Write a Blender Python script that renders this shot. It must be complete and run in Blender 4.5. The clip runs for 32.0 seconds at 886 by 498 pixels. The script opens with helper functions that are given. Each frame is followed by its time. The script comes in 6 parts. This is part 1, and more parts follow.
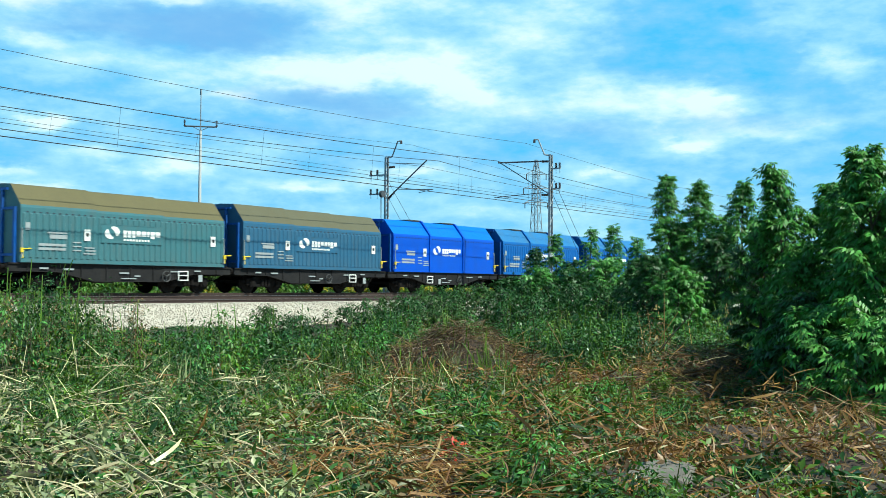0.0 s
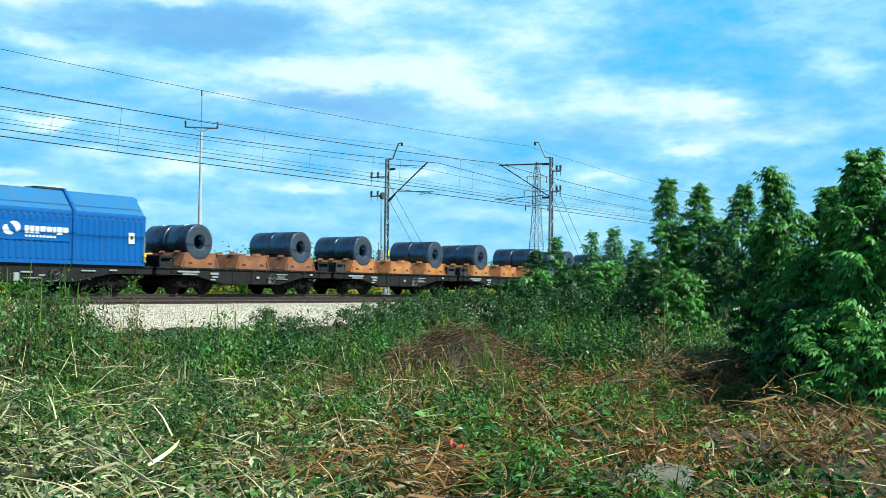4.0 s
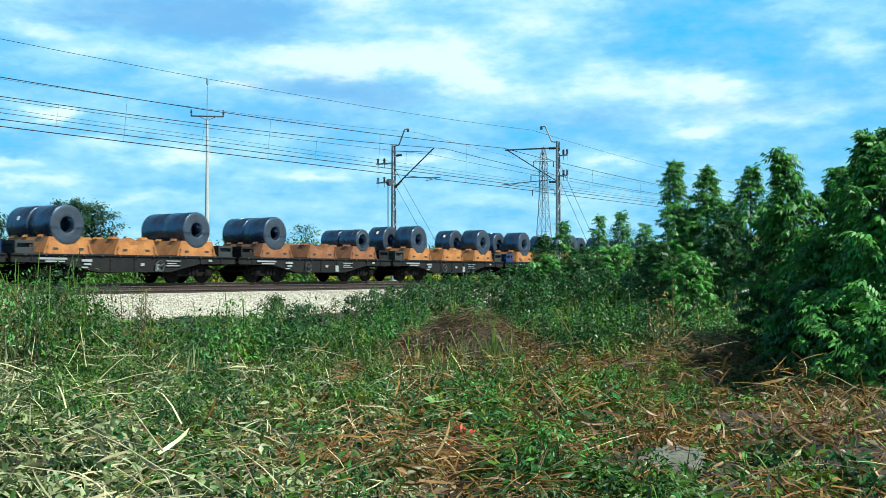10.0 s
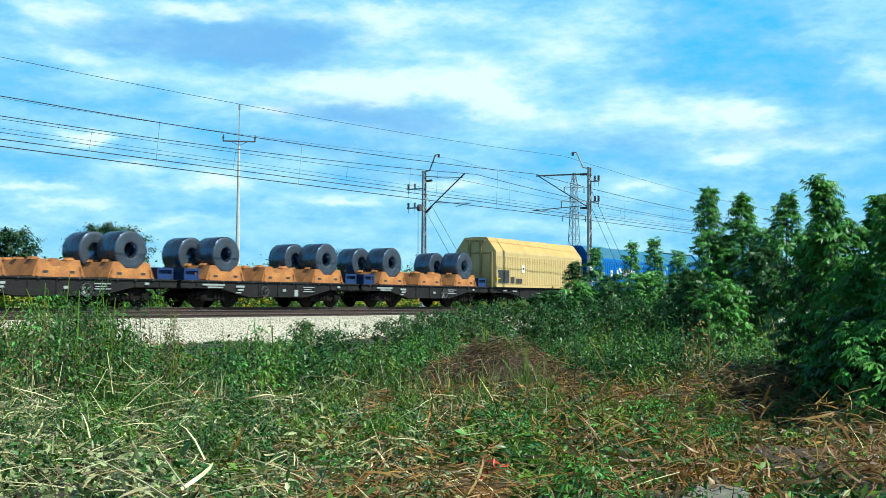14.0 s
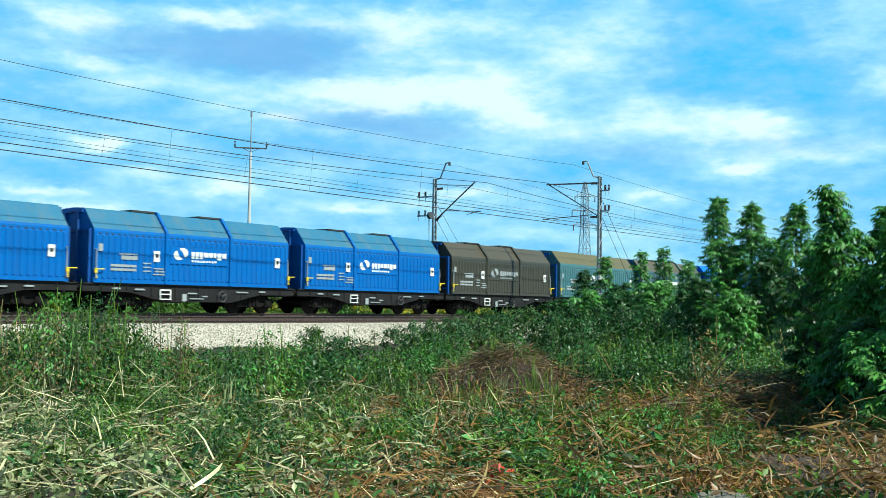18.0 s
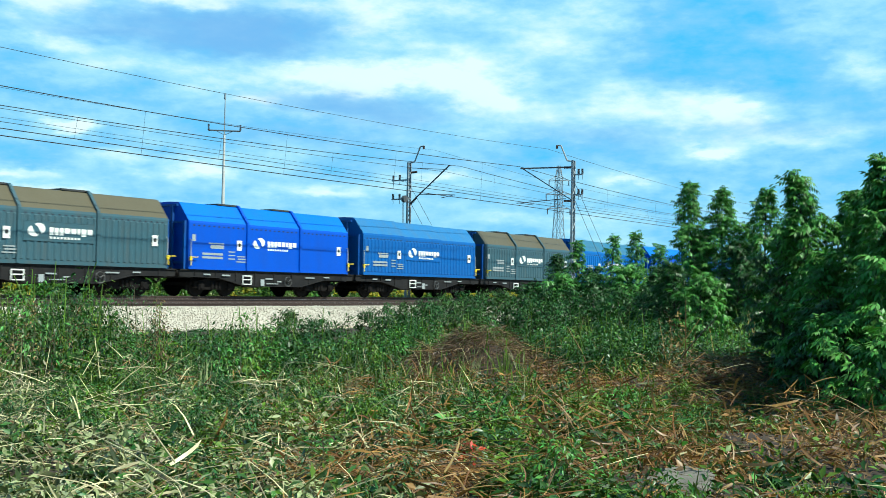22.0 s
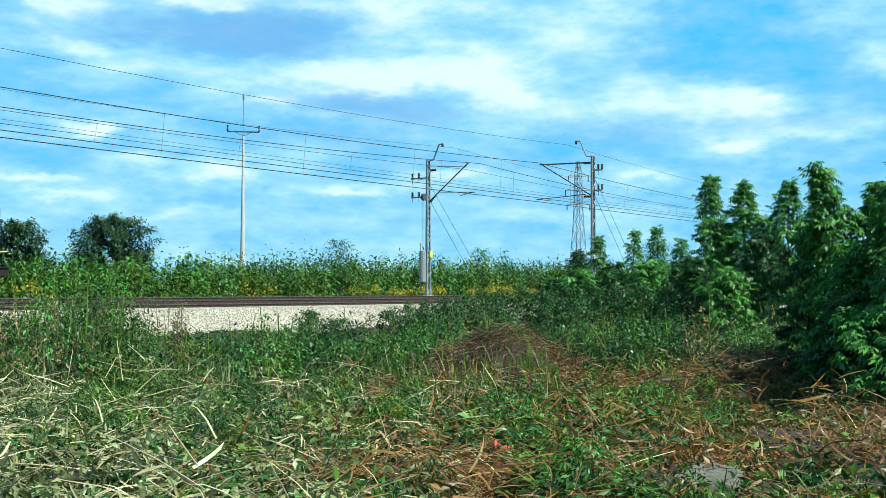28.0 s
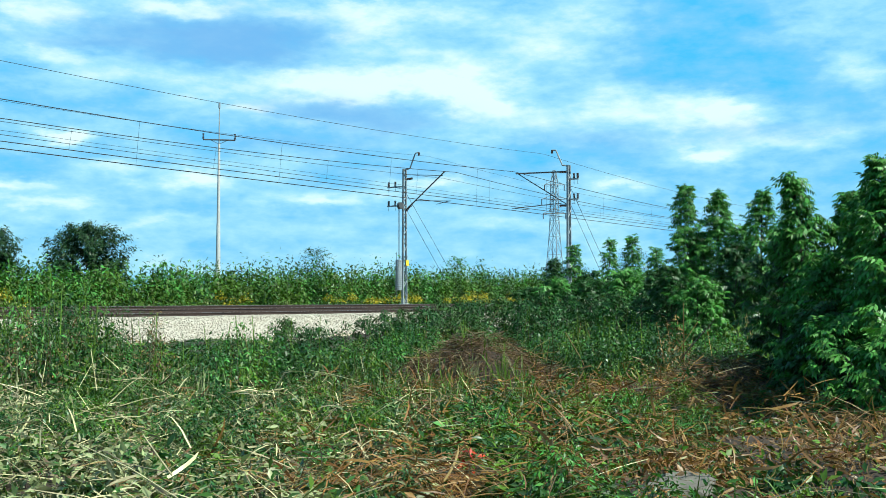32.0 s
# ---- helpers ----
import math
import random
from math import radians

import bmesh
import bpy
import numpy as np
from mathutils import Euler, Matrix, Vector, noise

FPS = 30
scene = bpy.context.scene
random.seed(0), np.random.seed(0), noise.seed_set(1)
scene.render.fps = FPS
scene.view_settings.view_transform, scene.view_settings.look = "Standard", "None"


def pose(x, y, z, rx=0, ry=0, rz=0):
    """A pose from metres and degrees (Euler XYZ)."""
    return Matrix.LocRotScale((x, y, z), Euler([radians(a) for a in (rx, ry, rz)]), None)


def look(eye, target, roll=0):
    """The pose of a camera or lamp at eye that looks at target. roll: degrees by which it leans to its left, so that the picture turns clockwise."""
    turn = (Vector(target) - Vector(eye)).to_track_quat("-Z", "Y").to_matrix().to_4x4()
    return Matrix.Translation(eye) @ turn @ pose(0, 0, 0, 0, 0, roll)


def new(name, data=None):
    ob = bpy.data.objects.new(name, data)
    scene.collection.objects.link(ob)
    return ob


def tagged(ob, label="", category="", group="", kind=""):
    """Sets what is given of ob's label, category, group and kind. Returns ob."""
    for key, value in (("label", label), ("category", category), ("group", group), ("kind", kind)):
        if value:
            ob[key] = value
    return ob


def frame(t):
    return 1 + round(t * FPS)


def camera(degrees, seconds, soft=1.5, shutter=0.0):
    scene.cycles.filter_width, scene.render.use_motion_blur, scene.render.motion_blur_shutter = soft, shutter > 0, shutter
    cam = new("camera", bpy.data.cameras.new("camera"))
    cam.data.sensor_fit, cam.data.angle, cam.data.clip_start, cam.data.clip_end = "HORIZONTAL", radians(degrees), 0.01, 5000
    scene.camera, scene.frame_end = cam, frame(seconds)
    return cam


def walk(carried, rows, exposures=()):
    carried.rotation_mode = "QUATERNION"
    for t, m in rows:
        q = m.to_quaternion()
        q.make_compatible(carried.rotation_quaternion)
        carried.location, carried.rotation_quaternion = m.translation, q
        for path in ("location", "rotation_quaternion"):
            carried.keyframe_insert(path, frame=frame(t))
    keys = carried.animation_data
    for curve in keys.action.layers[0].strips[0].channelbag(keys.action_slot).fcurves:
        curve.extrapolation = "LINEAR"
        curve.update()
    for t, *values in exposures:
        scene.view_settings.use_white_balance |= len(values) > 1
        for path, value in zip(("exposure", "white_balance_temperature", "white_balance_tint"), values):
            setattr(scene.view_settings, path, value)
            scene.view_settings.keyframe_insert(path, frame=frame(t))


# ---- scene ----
cam = camera(43.88, 32.0, soft=0.5, shutter=0.2)
# seconds, eye x, y, z, then yaw from +y towards +x, pitch and roll in degrees
PATH = [
    (0, -0.057, -0.032, 0.333, 55.925, 1.987, 0.327),
    (0.5, -0.042, -0.026, 0.330, 55.967, 1.952, 0.246),
    (1, -0.035, -0.023, 0.331, 56.065, 1.955, 0.334),
    (1.5, -0.031, -0.020, 0.334, 56.177, 1.952, 0.391),
    (2, -0.022, -0.012, 0.336, 56.190, 1.993, 0.401),
    (2.5, -0.017, -0.005, 0.334, 56.129, 2.016, 0.522),
    (3, -0.022, -0.006, 0.331, 56.032, 2.066, 0.528),
    (3.5, -0.037, -0.022, 0.331, 55.934, 2.102, 0.606),
    (5.5, -0.050, -0.039, 0.332, 55.787, 2.041, 0.362),
    (6, -0.056, -0.044, 0.331, 55.823, 1.917, 0.335),
    (6.5, -0.060, -0.043, 0.330, 55.873, 1.744, 0.196),
    (7, -0.059, -0.041, 0.328, 55.896, 1.548, 0.052),
    (7.5, -0.053, -0.037, 0.327, 55.903, 1.366, 0.029),
    (8, -0.053, -0.034, 0.330, 55.874, 1.229, -0.110),
    (8.5, -0.053, -0.028, 0.334, 55.850, 1.183, -0.153),
    (9, -0.046, -0.022, 0.337, 55.776, 1.213, -0.257),
    (9.5, -0.032, -0.017, 0.333, 55.650, 1.258, -0.233),
    (10, -0.017, -0.012, 0.325, 55.519, 1.365, -0.104),
    (10.5, -0.017, -0.012, 0.325, 55.416, 1.446, -0.076),
    (11, -0.021, -0.010, 0.332, 55.222, 1.608, -0.062),
    (11.5, -0.007, 0.005, 0.335, 55.063, 1.797, 0.013),
    (12, 0.025, 0.028, 0.334, 54.841, 1.989, 0.100),
    (12.5, 0.066, 0.055, 0.334, 54.605, 2.175, -0.005),
    (13, 0.103, 0.084, 0.340, 54.388, 2.356, 0.098),
    (13.5, 0.137, 0.120, 0.349, 54.193, 2.518, 0.134),
    (14, 0.180, 0.159, 0.357, 53.965, 2.683, 0.267),
    (14.5, 0.201, 0.169, 0.356, 53.731, 2.804, 0.322),
    (16.5, 0.182, 0.141, 0.346, 53.200, 3.077, 0.545),
    (17, 0.153, 0.111, 0.339, 53.191, 3.101, 0.622),
    (17.5, 0.129, 0.092, 0.339, 53.253, 3.121, 0.736),
    (18, 0.103, 0.073, 0.338, 53.418, 3.100, 0.740),
    (18.5, 0.075, 0.051, 0.335, 53.602, 3.040, 0.737),
    (19, 0.051, 0.027, 0.333, 53.769, 2.939, 0.689),
    (19.5, 0.026, 0.007, 0.332, 53.934, 2.824, 0.658),
    (20, -0.001, -0.008, 0.334, 54.096, 2.681, 0.829),
    (20.5, -0.018, -0.022, 0.333, 54.256, 2.578, 0.668),
    (21, -0.030, -0.034, 0.327, 54.423, 2.471, 0.593),
    (21.5, -0.045, -0.043, 0.324, 54.610, 2.360, 0.712),
    (22, -0.059, -0.054, 0.323, 54.771, 2.259, 0.788),
    (22.5, -0.064, -0.062, 0.326, 54.746, 2.157, 0.694),
    (23, -0.060, -0.062, 0.327, 54.651, 2.094, 0.693),
    (23.5, -0.052, -0.056, 0.324, 54.612, 2.028, 0.693),
    (24, -0.046, -0.045, 0.320, 54.553, 1.958, 0.682),
    (24.5, -0.047, -0.037, 0.323, 54.432, 1.932, 0.672),
    (25, -0.044, -0.029, 0.328, 54.296, 1.974, 0.569),
    (25.5, -0.029, -0.015, 0.329, 54.154, 2.061, 0.392),
    (27.5, -0.014, -0.002, 0.329, 53.763, 2.175, 0.039),
    (28, -0.002, -0.001, 0.328, 53.730, 2.132, 0.010),
    (28.5, 0.006, -0.004, 0.327, 53.739, 2.053, -0.017),
    (29, -0.003, -0.007, 0.328, 53.867, 2.037, 0.057),
    (29.5, -0.018, -0.014, 0.329, 54.073, 2.025, 0.054),
    (30, -0.024, -0.021, 0.329, 54.279, 2.066, -0.041),
    (30.5, -0.023, -0.025, 0.329, 54.455, 2.161, -0.063),
    (31, -0.019, -0.029, 0.330, 54.633, 2.296, -0.082),
    (31.5, -0.020, -0.031, 0.333, 54.810, 2.430, -0.105),
    (32, -0.026, -0.030, 0.333, 54.959, 2.577, -0.003),
]


def gaze(x, y, z, yaw, pitch, roll):
    a, b = radians(yaw), radians(pitch)
    way = Vector((math.sin(a) * math.cos(b), math.cos(a) * math.cos(b), math.sin(b)))
    return look((x, y, z), Vector((x, y, z)) + way * 10, roll)


walk(cam, [(r[0], gaze(*r[1:])) for r in PATH], exposures=[(0, 0.71, 6150, -4), (32, 0.71, 6150, -4)])

# ---- sky and sun ----
SUN_WAY = Vector((0.04, -0.63, 0.775)).normalized()  # towards the sun
world = bpy.data.worlds.new("sky")
scene.world = world
world.use_nodes = True


def sky_nodes():
    nt = world.node_tree
    nt.nodes.clear()
    N = nt.nodes.new
    L = nt.links.new

    def M(op, a, b=None, c=None):
        n = N("ShaderNodeMath")
        n.operation = op
        for i, v in enumerate((a, b, c)):
            if v is None:
                continue
            if isinstance(v, (int, float)):
                n.inputs[i].default_value = v
            else:
                L(v, n.inputs[i])
        return n.outputs[0]

    sky = N("ShaderNodeTexSky")
    sky.sky_type = "NISHITA"
    sky.sun_disc = False
    sky.sun_elevation = math.asin(SUN_WAY.z)
    sky.sun_rotation = math.atan2(SUN_WAY.x, SUN_WAY.y)
    sky.air_density, sky.dust_density, sky.ozone_density = 1.0, 0.3, 2.0
    co = N("ShaderNodeTexCoord")
    sep = N("ShaderNodeSeparateXYZ")
    L(co.outputs["Generated"], sep.inputs[0])
    az = M("MULTIPLY", M("ARCTAN2", sep.outputs[0], sep.outputs[1]), 57.29578)
    el = M("MULTIPLY", M("ARCSINE", sep.outputs[2]), 57.29578)
    # cloud banks: azimuth, elevation, half width, half height, weight
    high = ((34.7, 14.0, 2.21, 0.82, 0.9), (50.6, 13.6, 2.21, 0.74, 0.8), (50.0, 14.8, 5.0, 0.53, 0.8), (41.2, 14.7, 2.65, 0.44, 0.8), (49.5, 10.9, 5.59, 0.82, 0.8), (56.8, 10.1, 1.77, 0.82, 0.9), (53.6, 11.5, 4.42, 0.82, 0.6), (58.9, 13.1, 4.71, 1.47, 0.45), (62.4, 14.0, 2.36, 1.47, 0.4), (66.3, 9.6, 4.42, 0.97, 0.8), (69.5, 9.4, 1.18, 1.03, 0.5), (74.5, 13.4, 2.36, 1.47, 0.4), (76.0, 11.1, 1.18, 0.88, 0.5), (45.4, 9.6, 1.32, 0.29, 0.7), (47.1, 9.0, 1.77, 0.24, 0.5), (58.9, 8.8, 3.53, 0.65, 0.4), (34.9, 12.0, 2.94, 0.35, 0.5), (39.2, 11.1, 5.0, 0.53, 0.3))
    low = ((68.6, 7.3, 1.41, 0.41, 0.9), (72.9, 8.0, 2.65, 0.47, 0.6), (36.0, 7.9, 1.24, 0.35, 1.0), (35.2, 4.7, 2.65, 0.41, 0.7), (33.1, 5.6, 1.77, 0.24, 0.5), (42.3, 6.2, 1.77, 0.53, 0.8), (48.9, 4.9, 1.77, 0.24, 0.6), (52.4, 5.3, 4.42, 0.24, 0.3), (54.8, 5.9, 1.77, 0.24, 0.6), (64.4, 5.8, 1.32, 0.29, 0.6), (38.4, 6.5, 1.77, 0.41, 0.5), (46.6, 5.3, 1.47, 0.59, 0.3), (40.3, 4.0, 4.12, 0.24, 0.3), (60.6, 3.9, 4.71, 0.29, 0.3))
    shaded = ((40.3, 13.4, 4.42, 0.65, 0.8), (45.4, 13.4, 3.24, 1.06, 0.9), (43.1, 12.3, 3.83, 0.41, 0.6), (49.5, 9.6, 3.83, 0.59, 0.9), (52.4, 8.9, 2.65, 0.41, 0.6), (37.6, 12.7, 3.24, 0.26, 0.5), (62.9, 8.2, 2.65, 0.53, 0.5), (47.7, 7.9, 4.71, 0.41, 0.4), (71.3, 8.4, 3.53, 0.35, 0.4), (54.2, 6.5, 4.12, 0.41, 0.35))
    clear = ((68.3, 12.7, 4.42, 1.77, 0.5), (60.6, 7.3, 2.65, 0.41, 0.3), (33.9, 6.5, 1.77, 0.41, 0.3), (71.8, 10.9, 2.94, 0.59, 0.3))
    comb = N("ShaderNodeCombineXYZ")
    L(M("MULTIPLY", az, 0.30), comb.inputs[0])
    L(M("MULTIPLY", el, 0.75), comb.inputs[1])

    def drift(scale, rough):
        n = N("ShaderNodeTexNoise")
        n.inputs["Scale"].default_value, n.inputs["Detail"].default_value, n.inputs["Roughness"].default_value = scale, 9.0, rough
        L(comb.outputs[0], n.inputs["Vector"])
        c = N("ShaderNodeSeparateColor")
        L(n.outputs["Color"], c.inputs[0])
        return c.outputs

    wob, fine = drift(1.0, 0.55), drift(3.1, 0.62)
    az2 = M("ADD", az, M("MULTIPLY", M("SUBTRACT", wob[0], 0.5), 5.0))
    el2 = M("ADD", el, M("MULTIPLY", M("SUBTRACT", wob[1], 0.5), 1.9))
    az2 = M("ADD", az2, M("MULTIPLY", M("SUBTRACT", fine[0], 0.5), 1.6))
    el2 = M("ADD", el2, M("MULTIPLY", M("SUBTRACT", fine[1], 0.5), 0.6))

    def banked(rows, gain):
        total = None
        for a, e, w, h, k in rows:
            dx = M("DIVIDE", M("SUBTRACT", az2, a), w * 1.15)
            dy = M("DIVIDE", M("SUBTRACT", el2, e), h * 1.15)
            d = M("ADD", M("MULTIPLY", dx, dx), M("MULTIPLY", dy, dy))
            b = M("MULTIPLY", M("EXPONENT", M("MULTIPLY", d, -1.0)), k * gain)
            total = b if total is None else M("ADD", total, b)
        return total

    # the rest of the sky carries the same scattered cloud
    rest = N("ShaderNodeTexNoise")
    rest.inputs["Scale"].default_value = 2.2
    rest.inputs["Detail"].default_value = 6.0
    L(co.outputs["Generated"], rest.inputs["Vector"])
    cover = M("ADD", banked(high + low, 0.78), M("MULTIPLY", M("SUBTRACT", rest.outputs["Fac"], 0.44), 0.4))
    cover = M("SUBTRACT", cover, banked(clear, 0.55))
    cover = M("ADD", cover, M("MULTIPLY", M("SUBTRACT", wob[2], 0.5), 1.1))
    cover = M("ADD", cover, M("ADD", M("MULTIPLY", M("SUBTRACT", fine[2], 0.5), 0.4), 0.24))
    haze = M("MULTIPLY", M("EXPONENT", M("MULTIPLY", M("MAXIMUM", el, 0.0), -0.16)), 0.34)
    cover = M("ADD", cover, haze)
    dusk = M("MINIMUM", banked(shaded, 0.75), 0.8)
    ramp = N("ShaderNodeValToRGB")
    ramp.color_ramp.elements[0].position, ramp.color_ramp.elements[1].position = 0.0, 1.0
    ramp.color_ramp.elements[0].color = (0.10, 0.50, 0.91, 1)
    ramp.color_ramp.elements[1].color = (0.80, 0.935, 1.0, 1)
    for at, col in ((0.30, (0.22, 0.555, 0.89, 1)), (0.62, (0.41, 0.72, 0.94, 1))):
        ramp.color_ramp.elements.new(at).color = col
    L(cover, ramp.inputs[0])
    gain = N("ShaderNodeVectorMath")
    gain.operation = "SCALE"
    gain.inputs["Scale"].default_value = 14.2
    under = N("ShaderNodeMixRGB")
    under.inputs[2].default_value = (0.20, 0.43, 0.80, 1)
    L(dusk, under.inputs[0])
    L(ramp.outputs[0], under.inputs[1])
    L(under.outputs[0], gain.inputs[0])
    # overhead the sky is clearer
    upper = N("ShaderNodeMapRange")
    upper.inputs[1].default_value, upper.inputs[2].default_value = 18.0, 45.0
    upper.inputs[3].default_value, upper.inputs[4].default_value = 0.95, 0.15
    L(el, upper.inputs[0])
    mix = N("ShaderNodeMixRGB")
    L(upper.outputs[0], mix.inputs[0])
    L(sky.outputs[0], mix.inputs[1])
    L(gain.outputs[0], mix.inputs[2])
    bg = N("ShaderNodeBackground")
    bg.inputs["Strength"].default_value = 0.05
    L(mix.outputs[0], bg.inputs[0])
    out = N("ShaderNodeOutputWorld")
    L(bg.outputs[0], out.inputs[0])


sky_nodes()
sun = new("sun", bpy.data.lights.new("sun", "SUN"))
sun.data.energy, sun.data.angle, sun.data.color = 5.0, radians(0.9), (1.0, 0.95, 0.86)
sun.matrix_world = look((0, 0, 60), Vector((0, 0, 60)) - SUN_WAY)


# ---- materials ----
def material(name, colour, rough=0.6, metal=0.0, second=None, grain=8.0, blotch=0.7, amount=0.5, bump=0.0, bump_scale=60.0,
             island=0.0, ob_random=0.0, dirt=None, dirt_amount=0.0, dirt_scale=2.0, stretch=(1, 1, 1), sheen=0.0, shine=0.5):
    """Two scales of colour variation, optional dirt and bump, in metres of the object's own space."""
    m = bpy.data.materials.new(name)
    m.use_nodes = True
    nt = m.node_tree
    N, L = nt.nodes.new, nt.links.new
    bsdf = nt.nodes["Principled BSDF"]
    bsdf.inputs["Roughness"].default_value = rough
    bsdf.inputs["Metallic"].default_value = metal
    bsdf.inputs["Specular IOR Level"].default_value = shine
    co = N("ShaderNodeTexCoord")
    mp = N("ShaderNodeMapping")
    mp.inputs["Scale"].default_value = stretch
    L(co.outputs["Object"], mp.inputs[0])
    second = second or tuple(c * 0.62 for c in colour)

    def tex(scale, detail=4.0):
        n = N("ShaderNodeTexNoise")
        n.inputs["Scale"].default_value = scale
        n.inputs["Detail"].default_value = detail
        n.inputs["Roughness"].default_value = 0.6
        L(mp.outputs[0], n.inputs["Vector"])
        return n

    def span(sock, lo, hi, a=0.0, b=1.0):
        n = N("ShaderNodeMapRange")
        n.inputs[1].default_value, n.inputs[2].default_value = lo, hi
        n.inputs[3].default_value, n.inputs[4].default_value = a, b
        L(sock, n.inputs[0])
        return n.outputs[0]

    def mixc(fac, a, b):
        n = N("ShaderNodeMixRGB")
        for i, v in enumerate((fac, a, b)):
            if isinstance(v, tuple):
                n.inputs[i].default_value = (*v, 1)
            elif isinstance(v, (int, float)):
                n.inputs[i].default_value = v
            else:
                L(v, n.inputs[i])
        return n.outputs[0]

    big, small = tex(blotch), tex(grain, 6.0)
    c = mixc(span(big.outputs["Fac"], 0.35, 0.65, 0, amount), colour, second)
    c = mixc(span(small.outputs["Fac"], 0.3, 0.7, 0, amount * 0.7), c, tuple(v * 0.55 for v in second))
    if island or ob_random:
        if island:
            rnd = N("ShaderNodeNewGeometry").outputs["Random Per Island"]
        else:
            rnd = N("ShaderNodeObjectInfo").outputs["Random"]
        k = island or ob_random
        hsv = N("ShaderNodeHueSaturation")
        L(span(rnd, 0, 1, 1 - k, 1 + k * 0.8), hsv.inputs["Value"])
        L(span(rnd, 0, 1, 0.5 - k * 0.03, 0.5 + k * 0.03), hsv.inputs["Hue"])
        L(c, hsv.inputs["Color"])
        c = hsv.outputs[0]
    if dirt:
        d = tex(dirt_scale, 7.0)
        c = mixc(span(d.outputs["Fac"], 0.42, 0.7, 0, dirt_amount), c, dirt)
    L(c, bsdf.inputs["Base Color"])
    L(span(small.outputs["Fac"], 0.3, 0.7, max(0.05, rough - 0.12), min(1, rough + 0.12)), bsdf.inputs["Roughness"])
    if bump:
        n = tex(bump_scale, 5.0)
        b = N("ShaderNodeBump")
        b.inputs["Strength"].default_value = bump
        b.inputs["Distance"].default_value = 0.02
        L(n.outputs["Fac"], b.inputs["Height"])
        L(b.outputs[0], bsdf.inputs["Normal"])
    return m


def leaf_material(name, colour, second, island=0.35, through_light=0.16, patch=1.2):
    m = material(name, colour, rough=0.45, second=second, grain=14, blotch=patch, amount=0.85, island=island, shine=0.33)
    nt = m.node_tree
    bsdf = nt.nodes["Principled BSDF"]
    tr = nt.nodes.new("ShaderNodeBsdfTranslucent")
    src = bsdf.inputs["Base Color"].links[0].from_socket
    gain = nt.nodes.new("ShaderNodeMixRGB")
    gain.blend_type = "MULTIPLY"
    gain.inputs[0].default_value = 1.0
    gain.inputs[2].default_value = (1.25, 1.35, 0.6, 1)
    nt.links.new(src, gain.inputs[1])
    nt.links.new(gain.outputs[0], tr.inputs[0])
    mx = nt.nodes.new("ShaderNodeMixShader")
    mx.inputs[0].default_value = through_light
    nt.links.new(bsdf.outputs[0], mx.inputs[1])
    nt.links.new(tr.outputs[0], mx.inputs[2])
    nt.links.new(mx.outputs[0], nt.nodes["Material Output"].inputs[0])
    return m


SOOT = (0.03, 0.028, 0.026)


def paint(name, colour, dirt=SOOT, dirt_amount=0.35, rough=0.45):
    return material(name, colour, rough=rough, second=tuple(c * 0.8 for c in colour), grain=22, blotch=0.5, amount=0.4,
                    dirt=dirt, dirt_amount=dirt_amount, dirt_scale=1.3, stretch=(1.6, 1, 0.5), bump=0.06, bump_scale=40, shine=0.3)


PAINTS = {
    # royal roof: the side's blue made lighter, sunlight on the slope put into the colour
    "royal": (paint("royal_blue_paint", (0.00246, 0.0706, 0.491), dirt_amount=0.10), paint("royal_blue_sunlit_roof", (0.00428, 0.135, 0.571), dirt_amount=0.10)),
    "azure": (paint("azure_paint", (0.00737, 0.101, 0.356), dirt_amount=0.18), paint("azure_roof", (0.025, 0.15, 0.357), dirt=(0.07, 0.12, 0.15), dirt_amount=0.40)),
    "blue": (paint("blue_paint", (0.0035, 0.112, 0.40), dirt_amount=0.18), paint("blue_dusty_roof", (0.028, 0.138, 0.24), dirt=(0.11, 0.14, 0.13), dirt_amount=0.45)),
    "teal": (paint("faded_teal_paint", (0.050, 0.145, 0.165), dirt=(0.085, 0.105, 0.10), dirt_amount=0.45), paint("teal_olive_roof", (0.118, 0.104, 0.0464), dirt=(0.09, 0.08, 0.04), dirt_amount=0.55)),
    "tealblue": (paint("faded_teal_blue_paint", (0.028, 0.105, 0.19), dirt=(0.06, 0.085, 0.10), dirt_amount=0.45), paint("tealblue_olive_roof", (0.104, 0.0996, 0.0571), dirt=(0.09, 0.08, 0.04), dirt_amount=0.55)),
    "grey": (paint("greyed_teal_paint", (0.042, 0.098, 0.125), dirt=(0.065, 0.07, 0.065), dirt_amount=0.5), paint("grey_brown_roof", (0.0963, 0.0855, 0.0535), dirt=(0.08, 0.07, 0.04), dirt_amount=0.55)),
    "brown": (paint("brown_grime_paint", (0.0491, 0.0491, 0.0356), dirt_amount=0.5), paint("brown_grime_roof", (0.0678, 0.0585, 0.0393), dirt=(0.06, 0.05, 0.03), dirt_amount=0.55)),
    "cream": (paint("cream_yellow_paint", (0.51, 0.385, 0.175), dirt=(0.34, 0.19, 0.06), dirt_amount=0.4), paint("cream_orange_roof", (0.60, 0.35, 0.12), dirt=(0.40, 0.20, 0.06), dirt_amount=0.6)),
}
# the end walls' blue is darkened in its colour for the shade they stand in
M_BULK = paint("shaded_blue_end_paint", (0.010, 0.085, 0.34), dirt_amount=0.5)
M_BULK_CREAM = paint("ochre_end_paint", (0.30, 0.24, 0.09), dirt_amount=0.5)
